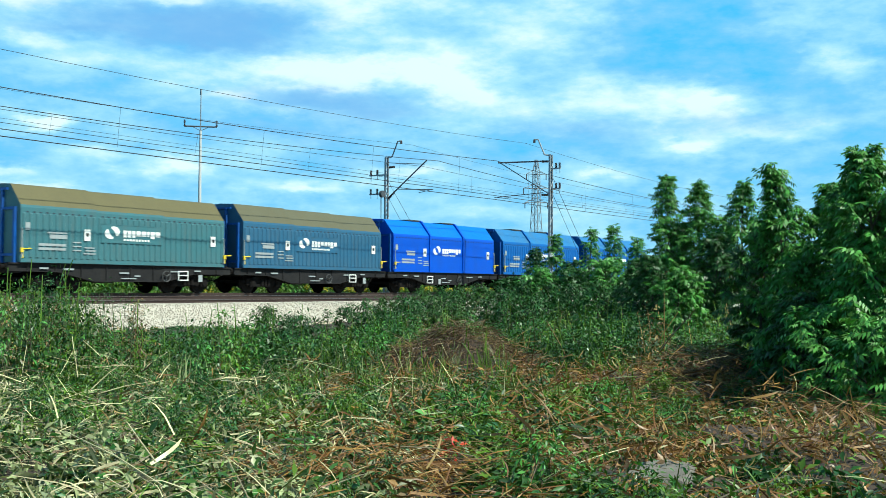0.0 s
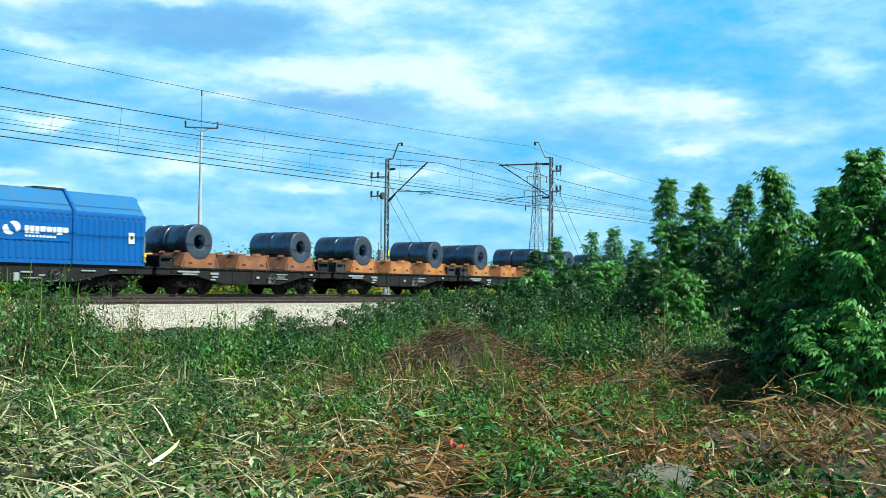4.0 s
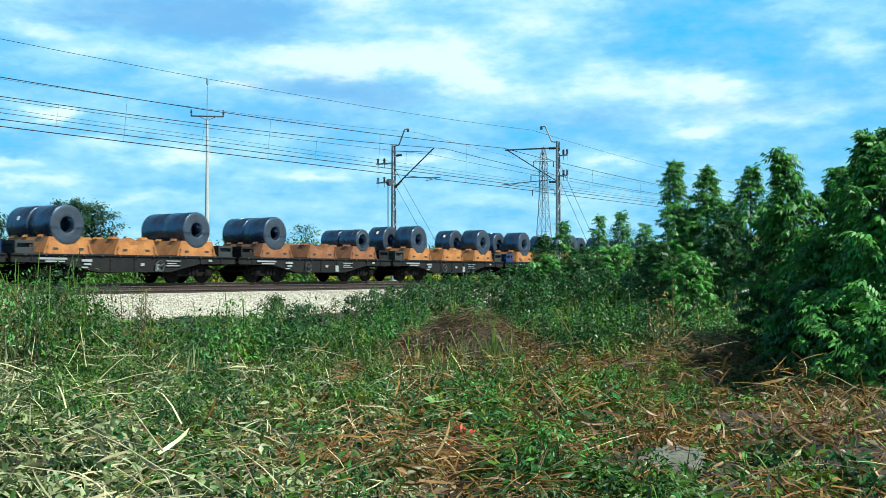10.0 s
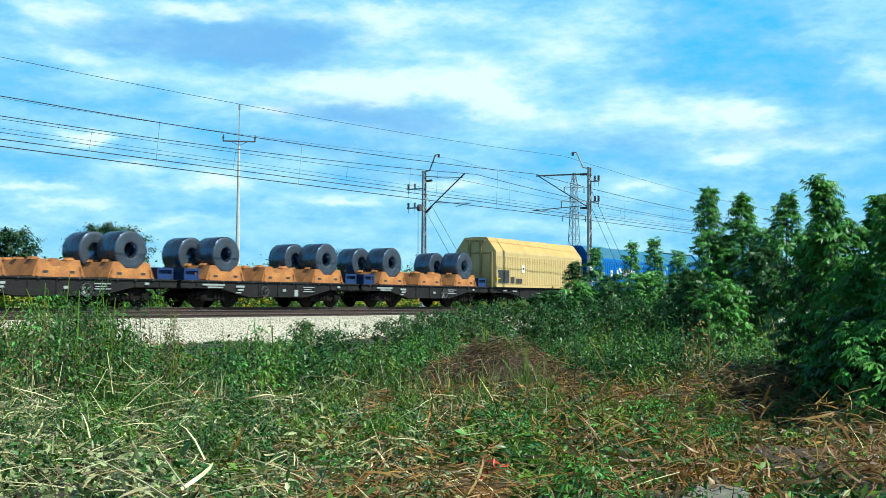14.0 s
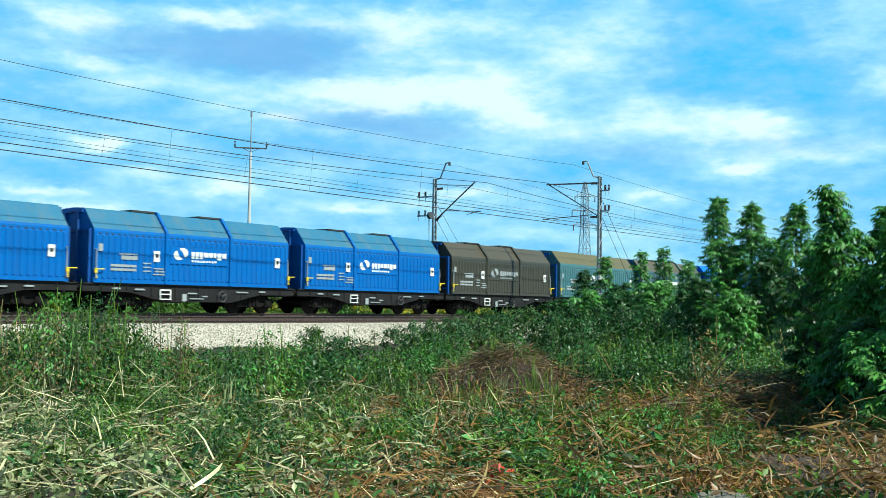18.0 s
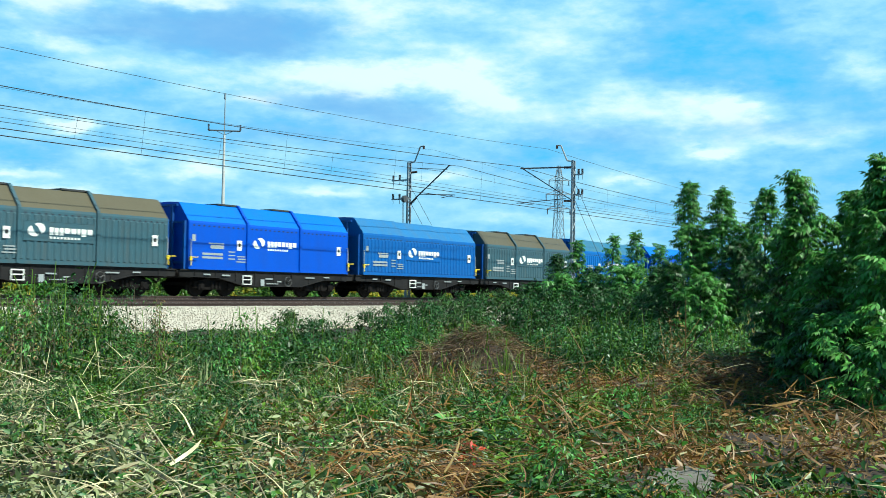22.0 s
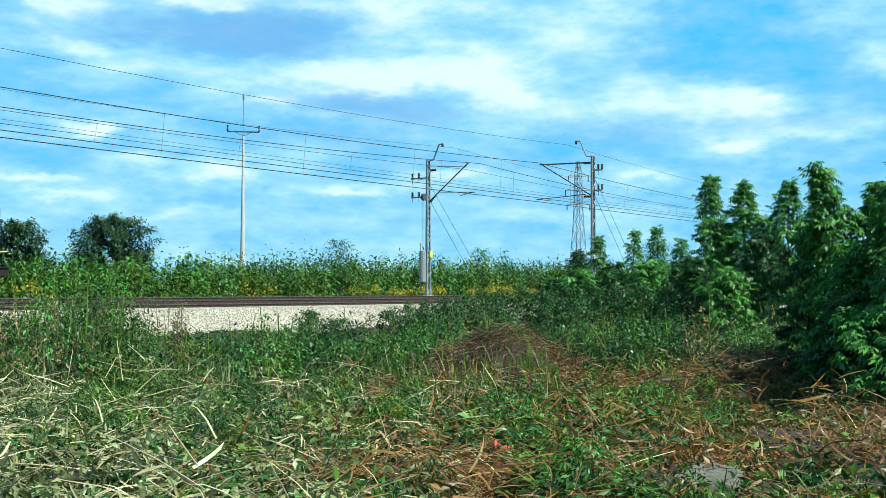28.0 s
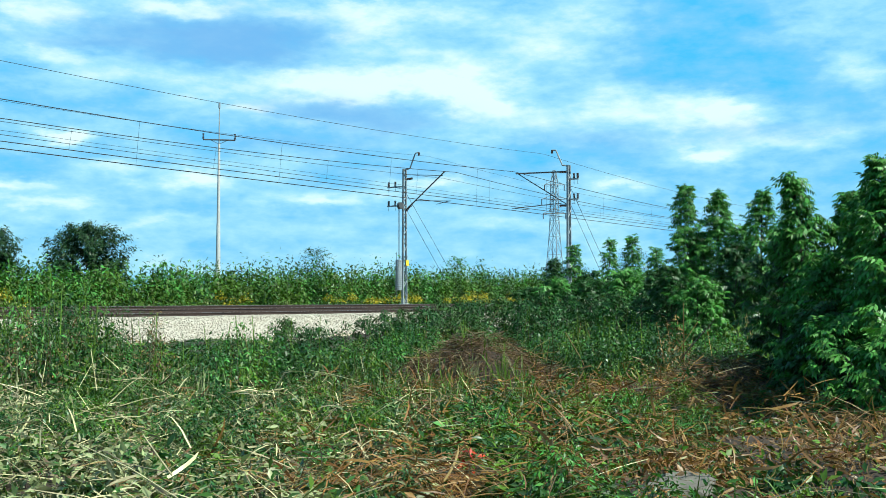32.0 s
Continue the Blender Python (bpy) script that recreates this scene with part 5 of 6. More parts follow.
# tall saplings beside the field: azimuth, range, height, spread, leaves
for k, (az, r, h, sp, n, mat) in enumerate((
        (77.5, 15.0, 3.55, 0.95, 1700, L_TREE), (73.3, 17.5, 3.50, 0.68, 1150, L_TREE), (75.3, 18.0, 3.30, 0.8, 1200, L_TREE), (79.4, 15.5, 3.3, 1.0, 1300, L_TREE), (76.3, 16.2, 3.25, 0.85, 1200, L_TREE), (77.9, 17.0, 2.8, 0.9, 1000, L_TREE), (71.9, 18.5, 2.5, 0.8, 600, L_TREE_DARK),
        (75.2, 14.6, 1.5, 0.75, 480, L_TREE), (77.4, 13.6, 1.25, 0.75, 420, L_TREE), (74.0, 15.6, 1.6, 0.8, 480, L_TREE_DARK), (79.3, 13.6, 1.7, 0.8, 480, L_TREE), (74.2, 16.6, 2.1, 0.8, 560, L_TREE),
        (67.5, 33.0, 5.05, 0.85, 1050, L_TREE), (69.0, 33.0, 4.80, 0.85, 1050, L_TREE), (71.1, 31.0, 4.60, 0.85, 1000, L_TREE), (68.3, 34.5, 3.6, 1.1, 700, L_TREE_DARK), (70.1, 32.5, 3.7, 1.0, 700, L_TREE),
        (69.8, 30.5, 3.0, 1.1, 650, L_TREE_DARK), (72.4, 27.0, 3.3, 0.9, 620, L_TREE), (66.7, 31.0, 2.5, 1.0, 500, L_TREE_DARK), (68.0, 29.5, 2.2, 1.0, 500, L_TREE),
        (61.9, 44.0, 3.75, 0.55, 380, L_TREE), (63.5, 43.0, 3.95, 0.50, 360, L_TREE), (64.8, 42.0, 4.0, 0.5, 340, L_TREE), (65.9, 41.0, 3.6, 0.55, 330, L_TREE), (60.7, 44.0, 3.2, 0.8, 420, L_TREE_DARK),
        (62.8, 40.0, 2.6, 1.2, 560, L_TREE_DARK), (64.4, 38.0, 2.6, 1.2, 560, L_TREE), (61.2, 40.0, 2.3, 1.1, 500, L_TREE), (59.6, 40.0, 2.0, 1.1, 450, L_TREE_DARK), (65.8, 36.0, 2.6, 1.1, 520, L_TREE_DARK))):
    x, y = polar(az, r)
    sapling(float(x), float(y), h, sp, int(n * (1.25 if r < 36 else 1.5)), 0.26 if r < 25 else 0.33, mat, "tall leafy green maple sapling with drooping leaves" if h > 3 else "bushy green maple sapling beside the field", 20 + k)

# shrubs at the foot of the ballast
for k, (az, r, h, sp, n) in enumerate(((46.9, 33.0, 0.90, 0.8, 1000), (48.3, 32.0, 0.60, 0.9, 700), (49.9, 34.5, 0.90, 0.32, 70), (51.8, 35.5, 1.15, 1.0, 1000), (52.8, 36.0, 1.30, 1.1, 1100), (53.8, 35.5, 1.30, 1.1, 1100),
                                      (54.8, 36.0, 1.35, 1.1, 1100), (55.8, 36.5, 1.45, 1.1, 1100), (57.0, 37.0, 1.55, 1.2, 1100), (50.9, 35.0, 0.95, 0.8, 700), (58.2, 37.0, 1.5, 1.1, 800), (59.4, 35.0, 1.5, 1.1, 800),
                                      (56.4, 33.0, 0.9, 1.0, 600), (53.3, 32.0, 0.75, 1.0, 600), (60.6, 33.0, 1.2, 1.1, 700),
                                      (54.3, 33.5, 1.1, 1.0, 1000), (55.4, 34.0, 1.2, 1.0, 1000), (56.6, 34.5, 1.35, 1.1, 1100), (57.8, 34.5, 1.5, 1.1, 1200), (58.9, 33.0, 1.5, 1.1, 1200), (60.0, 35.0, 1.8, 1.1, 1200), (61.4, 36.5, 1.7, 1.2, 1200), (62.6, 36.0, 1.7, 1.2, 1200), (63.9, 35.5, 1.8, 1.2, 1200), (65.2, 34.5, 1.7, 1.2, 1200), (66.4, 33.5, 1.6, 1.2, 1100))):
    x, y = polar(az, r)
    tree("shrub", float(x), float(y), h, sp, n, 0.17, L_TREE_DARK if k % 2 or az > 58 else L_WEED, "low green shrub at the foot of the ballast", seed=60 + k, base=0.0, shape=FLAT_LEAF)


def mounds(name, cx, cy, rad, hgt, per, leaf, mat, shape, label, category, z0=None, droop=0.25, wild=0.55, shell=0.5, point=2.0):
    """Leafy growth: leaves over and inside domed clumps, thickest near their outside."""
    cx, cy, rad, hgt = (np.asarray(v, float) for v in (cx, cy, rad, hgt))
    if not len(cx):
        return None
    z0 = heights(cx, cy) if z0 is None else z0
    per = np.broadcast_to(np.asarray(per, int), cx.shape)
    k = np.repeat(np.arange(len(cx)), per)
    m = len(k)
    u, th = np.sqrt(rng.uniform(0, 1, m)), rng.uniform(0, 6.2832, m)
    lobes = 1 + 0.22 * np.sin(3 * th + k * 1.7) + 0.12 * np.sin(7 * th + k * 2.9)
    rr = rad[k] * u * lobes
    top = hgt[k] * (1 - u ** point) * (0.86 + 0.22 * np.sin(5 * th + 9 * u + k))
    z = top * rng.uniform(0, 1, m) ** shell
    pos = np.stack([cx[k] + rr * np.cos(th), cy[k] + rr * np.sin(th), z0[k] + z + 0.01], 1)
    me = scatter(name, shape, pos, th + rng.normal(0, 0.8, m), rng.normal(droop, wild, m), rng.normal(0, wild, m), leaf * rng.uniform(0.55, 1.35, m), mat)
    return stuff(name, me, label, category)


def far_side():
    """Thicket behind the tracks."""
    n = 1250
    x, y = rng.uniform(24, 175, n), 47.8 + rng.gamma(2.0, 1.2, n)
    grow = np.array([noise.noise(Vector((v * 0.16, w * 0.1, 2.2))) + 0.6 * noise.noise(Vector((v * 0.5, w * 0.3, 5.1))) for v, w in zip(x, y)])
    h = np.clip(3.3 + 0.8 * grow + rng.normal(0, 0.28, n), 1.8, 4.4) * np.clip(0.62 + (y - 47.6) / 9, 0.6, 1.03) * np.clip(0.86 + (x - 35) / 200, 0.85, 1.05)
    wide = rng.uniform(0.36, 0.95, n)
    hue = rng.uniform(0, 1, n) + 0.5 * grow
    for mat, lo, hi, nm in ((L_HEDGE, -9, 0.55, "bright green"), (L_TREE, 0.55, 0.80, "mid green"), (L_TREE_DARK, 0.80, 0.90, "dark green"), (L_WEED, 0.90, 9, "deep green")):
        sel = (hue >= lo) & (hue < hi)
        mounds("thicket", x[sel], y[sel], wide[sel], h[sel], (115 * wide[sel] * h[sel]).astype(int) + 50, 0.25, mat, FLAT_LEAF, f"{nm} leafy thicket behind the tracks", "thicket", droop=0.45, wild=0.45, shell=0.85, point=2.6)
    # dense growth low in the thicket
    n = 520
    x, y = rng.uniform(24, 175, n), rng.uniform(49.5, 53, n)
    for k, (mat, nm) in enumerate(((L_HEDGE, "bright green"), (L_TREE, "mid green"), (L_WEED, "deep green"))):
        sel = np.arange(n) % 3 == k
        mounds("undergrowth", x[sel], y[sel], rng.uniform(0.8, 1.4, sel.sum()), rng.uniform(2.5, 3.15, sel.sum()) * np.clip(0.86 + (x[sel] - 35) / 200, 0.85, 1.05), 230, 0.29, mat, FLAT_LEAF, f"{nm} undergrowth in the thicket behind the tracks", "thicket", droop=0.4, shell=0.7, point=5.0)
    # young stems that stand out of the thicket
    n = 150
    x, y = rng.uniform(26, 150, n), rng.uniform(49, 56, n)
    mounds("young_stems", x, y, rng.uniform(0.22, 0.42, n), rng.uniform(3.0, 4.1, n) * np.clip(0.85 + (x - 35) / 200, 0.8, 1.1), 90, 0.20, L_HEDGE, FLAT_LEAF, "slender green young stems above the thicket", "thicket", droop=0.3, shell=0.9, point=1.4)
    # verge: low weeds, yellowish grass and tufts of reed
    n = 420
    x, y = rng.uniform(22, 150, n), rng.uniform(43.6, 48.5, n)
    tone = rng.uniform(0, 1, n)
    for mat, lo, hi, nm in ((L_WEED, 0, 0.4, "green"), (L_GRASS, 0.4, 0.8, "yellowish green"), (L_PALE, 0.8, 0.9, "pale dry"), (L_HEDGE, 0.9, 1, "bright green")):
        sel = (tone >= lo) & (tone < hi)
        mounds("verge_weeds", x[sel], y[sel], rng.uniform(0.3, 0.9, sel.sum()), rng.uniform(0.3, 1.1, sel.sum()), 70, 0.18, mat, FLAT_LEAF, f"{nm} weeds along the far verge", "weeds", droop=-0.3, wild=0.6)
    gx, gy, gw, gh = [], [], [], []
    for cx, cy, w, m in ((70, 46.3, 2.6, 34), (78.5, 46.2, 1.6, 24), (57.5, 46.5, 1.6, 12), (63.5, 46.8, 1.6, 8), (45.0, 46.6, 0.5, 3), (30.2, 46.5, 0.5, 4), (88, 46.4, 3.0, 30), (104, 46.6, 5.0, 30)):
        gx += list(rng.normal(cx, w, m))
        gy += list(rng.normal(cy, 0.6, m))
        gw += list(rng.uniform(0.25, 0.55, m))
        gh += list(rng.uniform(0.75, 1.25, m))
    gx, gy, gw, gh = (np.array(v) for v in (gx, gy, gw, gh))
    mounds("goldenrod_foliage", gx, gy, gw, gh * 0.75, 50, 0.16, L_GRASS, FLAT_LEAF, "green stems of flowering goldenrod along the verge", "wildflowers")
    mounds("goldenrod", gx, gy, gw * 0.9, gh * 0.55, 60, 0.13, L_GOLD, FLAT_LEAF, "yellow flowering goldenrod along the verge", "wildflowers", z0=heights(gx, gy) + gh * 0.5, shell=0.4)


far_side()
for k, (x, y, h, sp, n, mat, label) in enumerate(((47.5, 63, 5.35, 2.95, 17000, L_OLIVE, "round dark green willow bush behind the tracks"), (37.0, 58, 4.5, 1.9, 9000, L_OLIVE, "dark green bushy tree behind the thicket"),
                                                 (88, 60, 4.6, 1.5, 1000, L_TREE, "leafy green tree behind the thicket"), (72, 64, 4.9, 2.0, 1200, L_TREE_DARK, "green tree above the thicket"),
                                                 (140, 66, 7.0, 3.2, 2200, L_OLIVE, "dark spreading tree behind the far mast"), (126, 68, 5.2, 2.4, 1300, L_TREE_DARK, "dark green tree beside the far tracks"),
                                                 (160, 64, 7.0, 3.2, 2000, L_OLIVE, "dark green tree beside the far tracks"))):
    tree("tree", x, y, h, sp, n, 0.35 if n > 3000 else 0.38, mat, label, seed=90 + k, base=0.05, shape=FLAT_LEAF, ball=True)


def field():
    """Standing weeds nearer the tracks, cut and wilted plants nearer the camera."""
    def spots(n, az0, az1, r0, r1):
        az, r = rng.uniform(az0, az1, n), np.sqrt(rng.uniform(r0 * r0, r1 * r1, n))
        x, y = polar(az, r)
        return x, y, az, r
    def patch(x, y, s, seed):
        return np.array([noise.noise(Vector((a * s, b * s, seed * 3.1))) for a, b in zip(x, y)])
    def ceiling(az, r):
        """Greatest height of the growth: it sinks towards the ballast and rises to the sides."""
        mid = np.clip(1.66 - 0.0505 * r, 0.12, 0.85)
        side = np.clip(1.45 - 0.030 * r, 0.2, 0.8)
        left = np.clip(1.70 - 0.027 * r, 0.2, 1.25)
        w = np.clip((az - 50.0) / 3.0, 0, 1)
        v = np.clip((39.5 - az) / 2.5, 0, 1)
        return mid * (1 - w) * (1 - v) + side * w + left * v

    # standing weeds, clump by clump
    x, y, az, r = spots(2700, 30, 82, 13.5, 42)
    keep = (y < 29.4) & (r > np.interp(az, [30, 41, 49, 55, 62, 66, 80], [15.0, 15.6, 18.2, 19.8, 20.0, 18.6, 16.5]) + 3.2 * patch(x, y, 0.24, 1))
    dry = np.exp(-((x - 16.3) / 1.4) ** 2 - ((y - 10.5) / 1.4) ** 2) + np.exp(-((x - 16.4) / 1.3) ** 2 - ((y - 6.2) / 1.1) ** 2)
    keep &= dry < 0.35
    x, y, az, r = x[keep], y[keep], az[keep], r[keep]
    n = len(x)
    h = ceiling(az, r) * np.clip(0.66 + 1.7 * patch(x, y, 0.5, 2) + 1.2 * patch(x, y, 1.3, 31) + rng.normal(0, 0.22, n), 0.12, 1.6)
    wide = rng.uniform(0.16, 0.50, n) * np.clip(0.6 + h * 0.7, 0.6, 1.3)
    tone = 0.9 * patch(x, y, 0.5, 5) + 0.7 * patch(x, y, 1.5, 6) + rng.normal(0, 0.20, n)
    kinds = ((L_TREE_DARK, -9, -0.30, "deep green", 0.095), (L_WEED, -0.30, 0.04, "green", 0.085), (L_TREE, 0.04, 0.14, "fresh green", 0.095), (L_GRASS, 0.14, 0.34, "yellowish green", 0.075),
             (L_OLIVE, 0.34, 0.56, "dark olive", 0.075), (L_TAN, 0.56, 0.64, "half-dry tan", 0.065), (L_WEED, 0.64, 9, "leafy green", 0.10))
    for mat, lo, hi, nm, size in kinds:
        sel = (tone >= lo) & (tone < hi)
        mounds("weeds", x[sel], y[sel], wide[sel], h[sel], (np.where(r[sel] > 27, 0.6, 0.95) * (50 + 760 * wide[sel] * (h[sel] + 0.2))).astype(int), size, mat, FLAT_LEAF, f"standing {nm} field weeds", "weeds", wild=0.65, shell=0.6, droop=0.3, point=2.6)
        # thin dry and green stems rising out of each clump
        k = np.repeat(np.flatnonzero(sel), 2)
        m = len(k)
        px, py = x[k] + rng.normal(0, 0.5, m) * wide[k], y[k] + rng.normal(0, 0.5, m) * wide[k]
        stuff("weed_stems", scatter("weed_stems", STEM, np.stack([px, py, heights(px, py)], 1), rng.uniform(0, 6.28, m), -rng.normal(1.35, 0.2, m), rng.uniform(-1, 1, m), h[k] * rng.uniform(0.8, 1.25, m), L_TAN if nm in ("dark olive", "half-dry tan") else L_GRASS), f"thin stems of {nm} field weeds", "weeds")

    # tall half-dry weeds at one side
    r1 = np.random.default_rng(15)
    for k in range(64):
        wx, wy = polar(r1.uniform(32.0, 40.5) if k % 2 else r1.normal(36.5, 1.8), r1.uniform(15.5, 22.5))
        h = r1.uniform(0.85, 1.4) if k % 3 else r1.uniform(1.3, 1.7)
        tree("weed_plant", float(wx), float(wy), h, 0.36, 190 if k % 3 else 90, 0.08, (L_GRASS, L_TREE_DARK, L_TAN, L_TREE_DARK, L_WEED, L_DEAD)[k % 6], "tall half-dry weed beside the field", seed=500 + k, base=0.05, shape=LEAF, limbs_part=False)
    # single bushy weeds that stand out of the growth
    n = 190
    x, y, az, r = spots(n, 31, 72, 15.0, 27)
    r0 = np.random.default_rng(5)
    for k in range(n):
        d = math.exp(-((x[k] - 16.3) / 1.5) ** 2 - ((y[k] - 10.5) / 1.5) ** 2) + math.exp(-((x[k] - 16.4) / 1.4) ** 2 - ((y[k] - 6.2) / 1.2) ** 2)
        if d > 0.25 or r[k] < np.interp(az[k], [30, 41, 49, 55, 66, 80], [14.5, 14.8, 17.0, 19.0, 19.5, 17.0]):
            continue
        h = float(ceiling(az[k:k + 1], r[k:k + 1])[0]) * r0.uniform(0.7, 1.5)
        leafy = (L_WEED, L_TREE_DARK, L_TREE, L_TREE_DARK, L_GRASS)[k % 5]
        tree("weed_plant", float(x[k]), float(y[k]), h, 0.22 + 0.30 * h, 130, 0.115, leafy, "bushy green weed standing in the field", seed=300 + k, base=0.1, shape=LEAF, limbs_part=False)

    def blades(name, n, az0, az1, r0, r1, size, mat, label, stand=1.35, wob=0.22, cond=None, shape=BLADE, lift=0.0, thin=1.0):
        x, y, az, r = spots(n, az0, az1, r0, r1)
        keep = (y < 29.6) & (np.hypot(x - 8.1, y - 5.4) > 0.32) & (np.hypot(x - 6.7, y - 4.06) > 0.15) & (np.hypot(x - 7.9, y - 3.35) > 0.3)
        if cond is not None:
            keep &= cond(x, y, az, r)
        x, y = x[keep], y[keep]
        m = len(x)
        z = heights(x, y)
        if lift:
            z = z + lift * rng.uniform(0, 1, m) * np.clip(0.5 + 2.8 * patch(x, y, 1.25, 12) + 1.4 * patch(x, y, 3.0, 13), 0.0, 1.9)
        stuff(name, scatter(name, shape, np.stack([x, y, z], 1), rng.uniform(0, 6.2832, m), -rng.normal(stand, wob, m), rng.uniform(-1, 1, m) * (3.1 if shape is CURL else 1.0), size[0] + (size[1] - size[0]) * rng.uniform(0, 1, m) ** 1.6, mat, thin=thin * rng.uniform(0.6, 1.3, m)), label, "grass" if "grass" in label else "plant litter")

    # tufts of taller grass, many thin blades from one root
    n = 130
    cx, cy, caz, cr = spots(n, 31, 60, 14.0, 24)
    k = np.repeat(np.arange(n), 22)
    m = len(k)
    bx, by = cx[k] + rng.normal(0, 0.06, m), cy[k] + rng.normal(0, 0.06, m)
    size = np.repeat(np.clip(ceiling(caz, cr) * rng.uniform(0.5, 1.05, n), 0.12, 0.7), 22) * rng.uniform(0.5, 1.1, m)
    for nm, sel, mat, words in (("grass_tufts", k % 4 != 0, L_GRASS, "tufts of thin green grass"), ("dry_tufts", k % 4 == 0, L_PALE, "tufts of half-dry thin grass")):
        stuff(nm, scatter(nm, BLADE, np.stack([bx, by, heights(bx, by)], 1)[sel], rng.uniform(0, 6.28, m)[sel], -rng.normal(1.1, 0.3, m)[sel], rng.uniform(-1, 1, m)[sel], size[sel], mat, thin=np.full(sel.sum(), 0.26)), words, "grass")

    def drape(name, cx, cy, rad, hgt, per, size, mat, shape, label, thin=1.0, down=0.75):
        """Stems lying outward and down over small mounds."""
        k = np.repeat(np.arange(len(cx)), per)
        m = len(k)
        u, th = np.sqrt(rng.uniform(0, 1, m)), rng.uniform(0, 6.2832, m)
        px, py = cx[k] + rad[k] * u * np.cos(th), cy[k] + rad[k] * u * np.sin(th)
        pz = heights(px, py) + hgt[k] * (1 - u * u) * rng.uniform(0.45, 1.05, m) + 0.02
        stuff(name, scatter(name, shape, np.stack([px, py, pz], 1), th + rng.normal(0, 0.7, m), rng.normal(-0.1 + down * u, 0.30, m), rng.uniform(-1.5, 1.5, m), rng.uniform(size[0], size[1], m), mat, thin=np.full(m, thin)), label, "plant litter")

    chance = lambda x, p: rng.uniform(0, 1, len(x)) < p
    near = lambda az, r: r < 15.5 + 0.08 * np.abs(az - 50)
    # tall thin grass and dry stalks
    blades("tall_grass", 1600, 30, 66, 13, 24, (0.2, 0.5), L_GRASS, "thin green grass", stand=1.25, wob=0.3)
    blades("dry_grass", 160, 31, 38.5, 15, 26, (0.4, 1.0), L_STRAW, "tall dry grass stalks", stand=1.3, wob=0.2, shape=STEM)
    blades("dry_grass", 260, 36, 60, 12, 22, (0.3, 0.7), L_STRAW, "scattered dry grass stalks", stand=1.0, wob=0.4, shape=STEM)
    # low leafy clumps among the cuttings
    r2 = np.random.default_rng(25)
    for k in range(90):
        wx, wy = polar(r2.uniform(32, 70), math.sqrt(r2.uniform(6.5 ** 2, 16.5 ** 2)))
        h = r2.uniform(0.16, 0.46)
        if math.hypot(wx - 8.4, wy - 5.58) < 0.7 or math.hypot(wx - 7.95, wy - 3.35) < 0.8:
            continue
        tree("weed_plant", float(wx), float(wy), h, 0.20 + 0.45 * h, int(120 + 420 * h), 0.075, (L_WEED, L_TREE_DARK, L_TREE, L_WEED, L_GRASS)[k % 5], "low leafy clump among the cuttings", seed=700 + k, base=0.0, shape=LEAF, limbs_part=False)

    for k in range(45):
        wx, wy = polar(r2.uniform(32, 52), r2.uniform(10.5, 16.0))
        h = r2.uniform(0.2, 0.45)
        tree("weed_plant", float(wx), float(wy), h, 0.22 + 0.5 * h, int(150 + 420 * h), 0.08, (L_TREE_DARK, L_WEED, L_TREE_DARK, L_GRASS)[k % 4], "dark leafy weed among the cuttings", seed=900 + k, base=0.0, shape=LEAF, limbs_part=False)
    # cut plants, in a loose layer of patches
    gap = lambda x, y: np.where(np.degrees(np.arctan2(x, y)) < 42, 0.35, 0.20) + np.clip(0.55 + 5.0 * (patch(x, y, 1.1, 77) + 0.7 * patch(x, y, 2.6, 78)), -0.2, 0.8)
    p1 = lambda x, y, s: (2.6 * (patch(x, y, 0.75, s) + 0.7 * patch(x, y, 1.9, s + 1)) + np.minimum(0, gap(x, y) - 0.6))
    white = lambda az: np.clip(1.1 - (az - 35) / 21, 0.05, 1)
    blades("straw", 11000, 28, 84, 5.5, 16.5, (0.07, 0.30), L_STRAW, "bleached cut straw lying on the soil", stand=0.10, wob=0.35, lift=0.34, cond=lambda x, y, az, r: chance(x, white(az) * np.clip(0.5 + 1.8 * p1(x, y, 40), 0.05, 1)) & near(az, r), shape=CURL, thin=1.6)
    blades("stalks", 6000, 28, 84, 5.5, 16.5, (0.15, 0.65), L_STRAW, "thin bleached stalks lying on the soil", stand=0.12, wob=0.3, lift=0.34, cond=lambda x, y, az, r: chance(x, white(az)) & near(az, r), shape=STEM)
    blades("dead_stems", 2600, 38, 84, 5.5, 18.0, (0.12, 0.55), L_TAN, "brown dead stems lying on the soil", stand=0.15, wob=0.35, lift=0.28, shape=STEM, cond=lambda x, y, az, r: chance(x, np.clip(0.6 + 1.6 * p1(x, y, 44), 0.1, 1)))
    blades("dead_foliage", 20000, 36, 84, 5.5, 18.0, (0.06, 0.28), L_BROWN, "curled brown dead leaves on the soil", stand=0.15, wob=0.5, lift=0.30, shape=CURL, thin=1.6, cond=lambda x, y, az, r: chance(x, np.clip((az - 34) / 20, 0.1, 1) * np.clip(0.5 + 1.9 * p1(x, y, 44), 0.04, 1)))
    blades("tan_foliage", 6500, 38, 84, 5.5, 17.0, (0.07, 0.30), L_TAN, "curled tan dead leaves on the soil", stand=0.15, wob=0.5, lift=0.30, shape=CURL, thin=1.6, cond=lambda x, y, az, r: chance(x, np.clip(0.45 + 1.9 * p1(x, y, 60), 0.04, 1)))
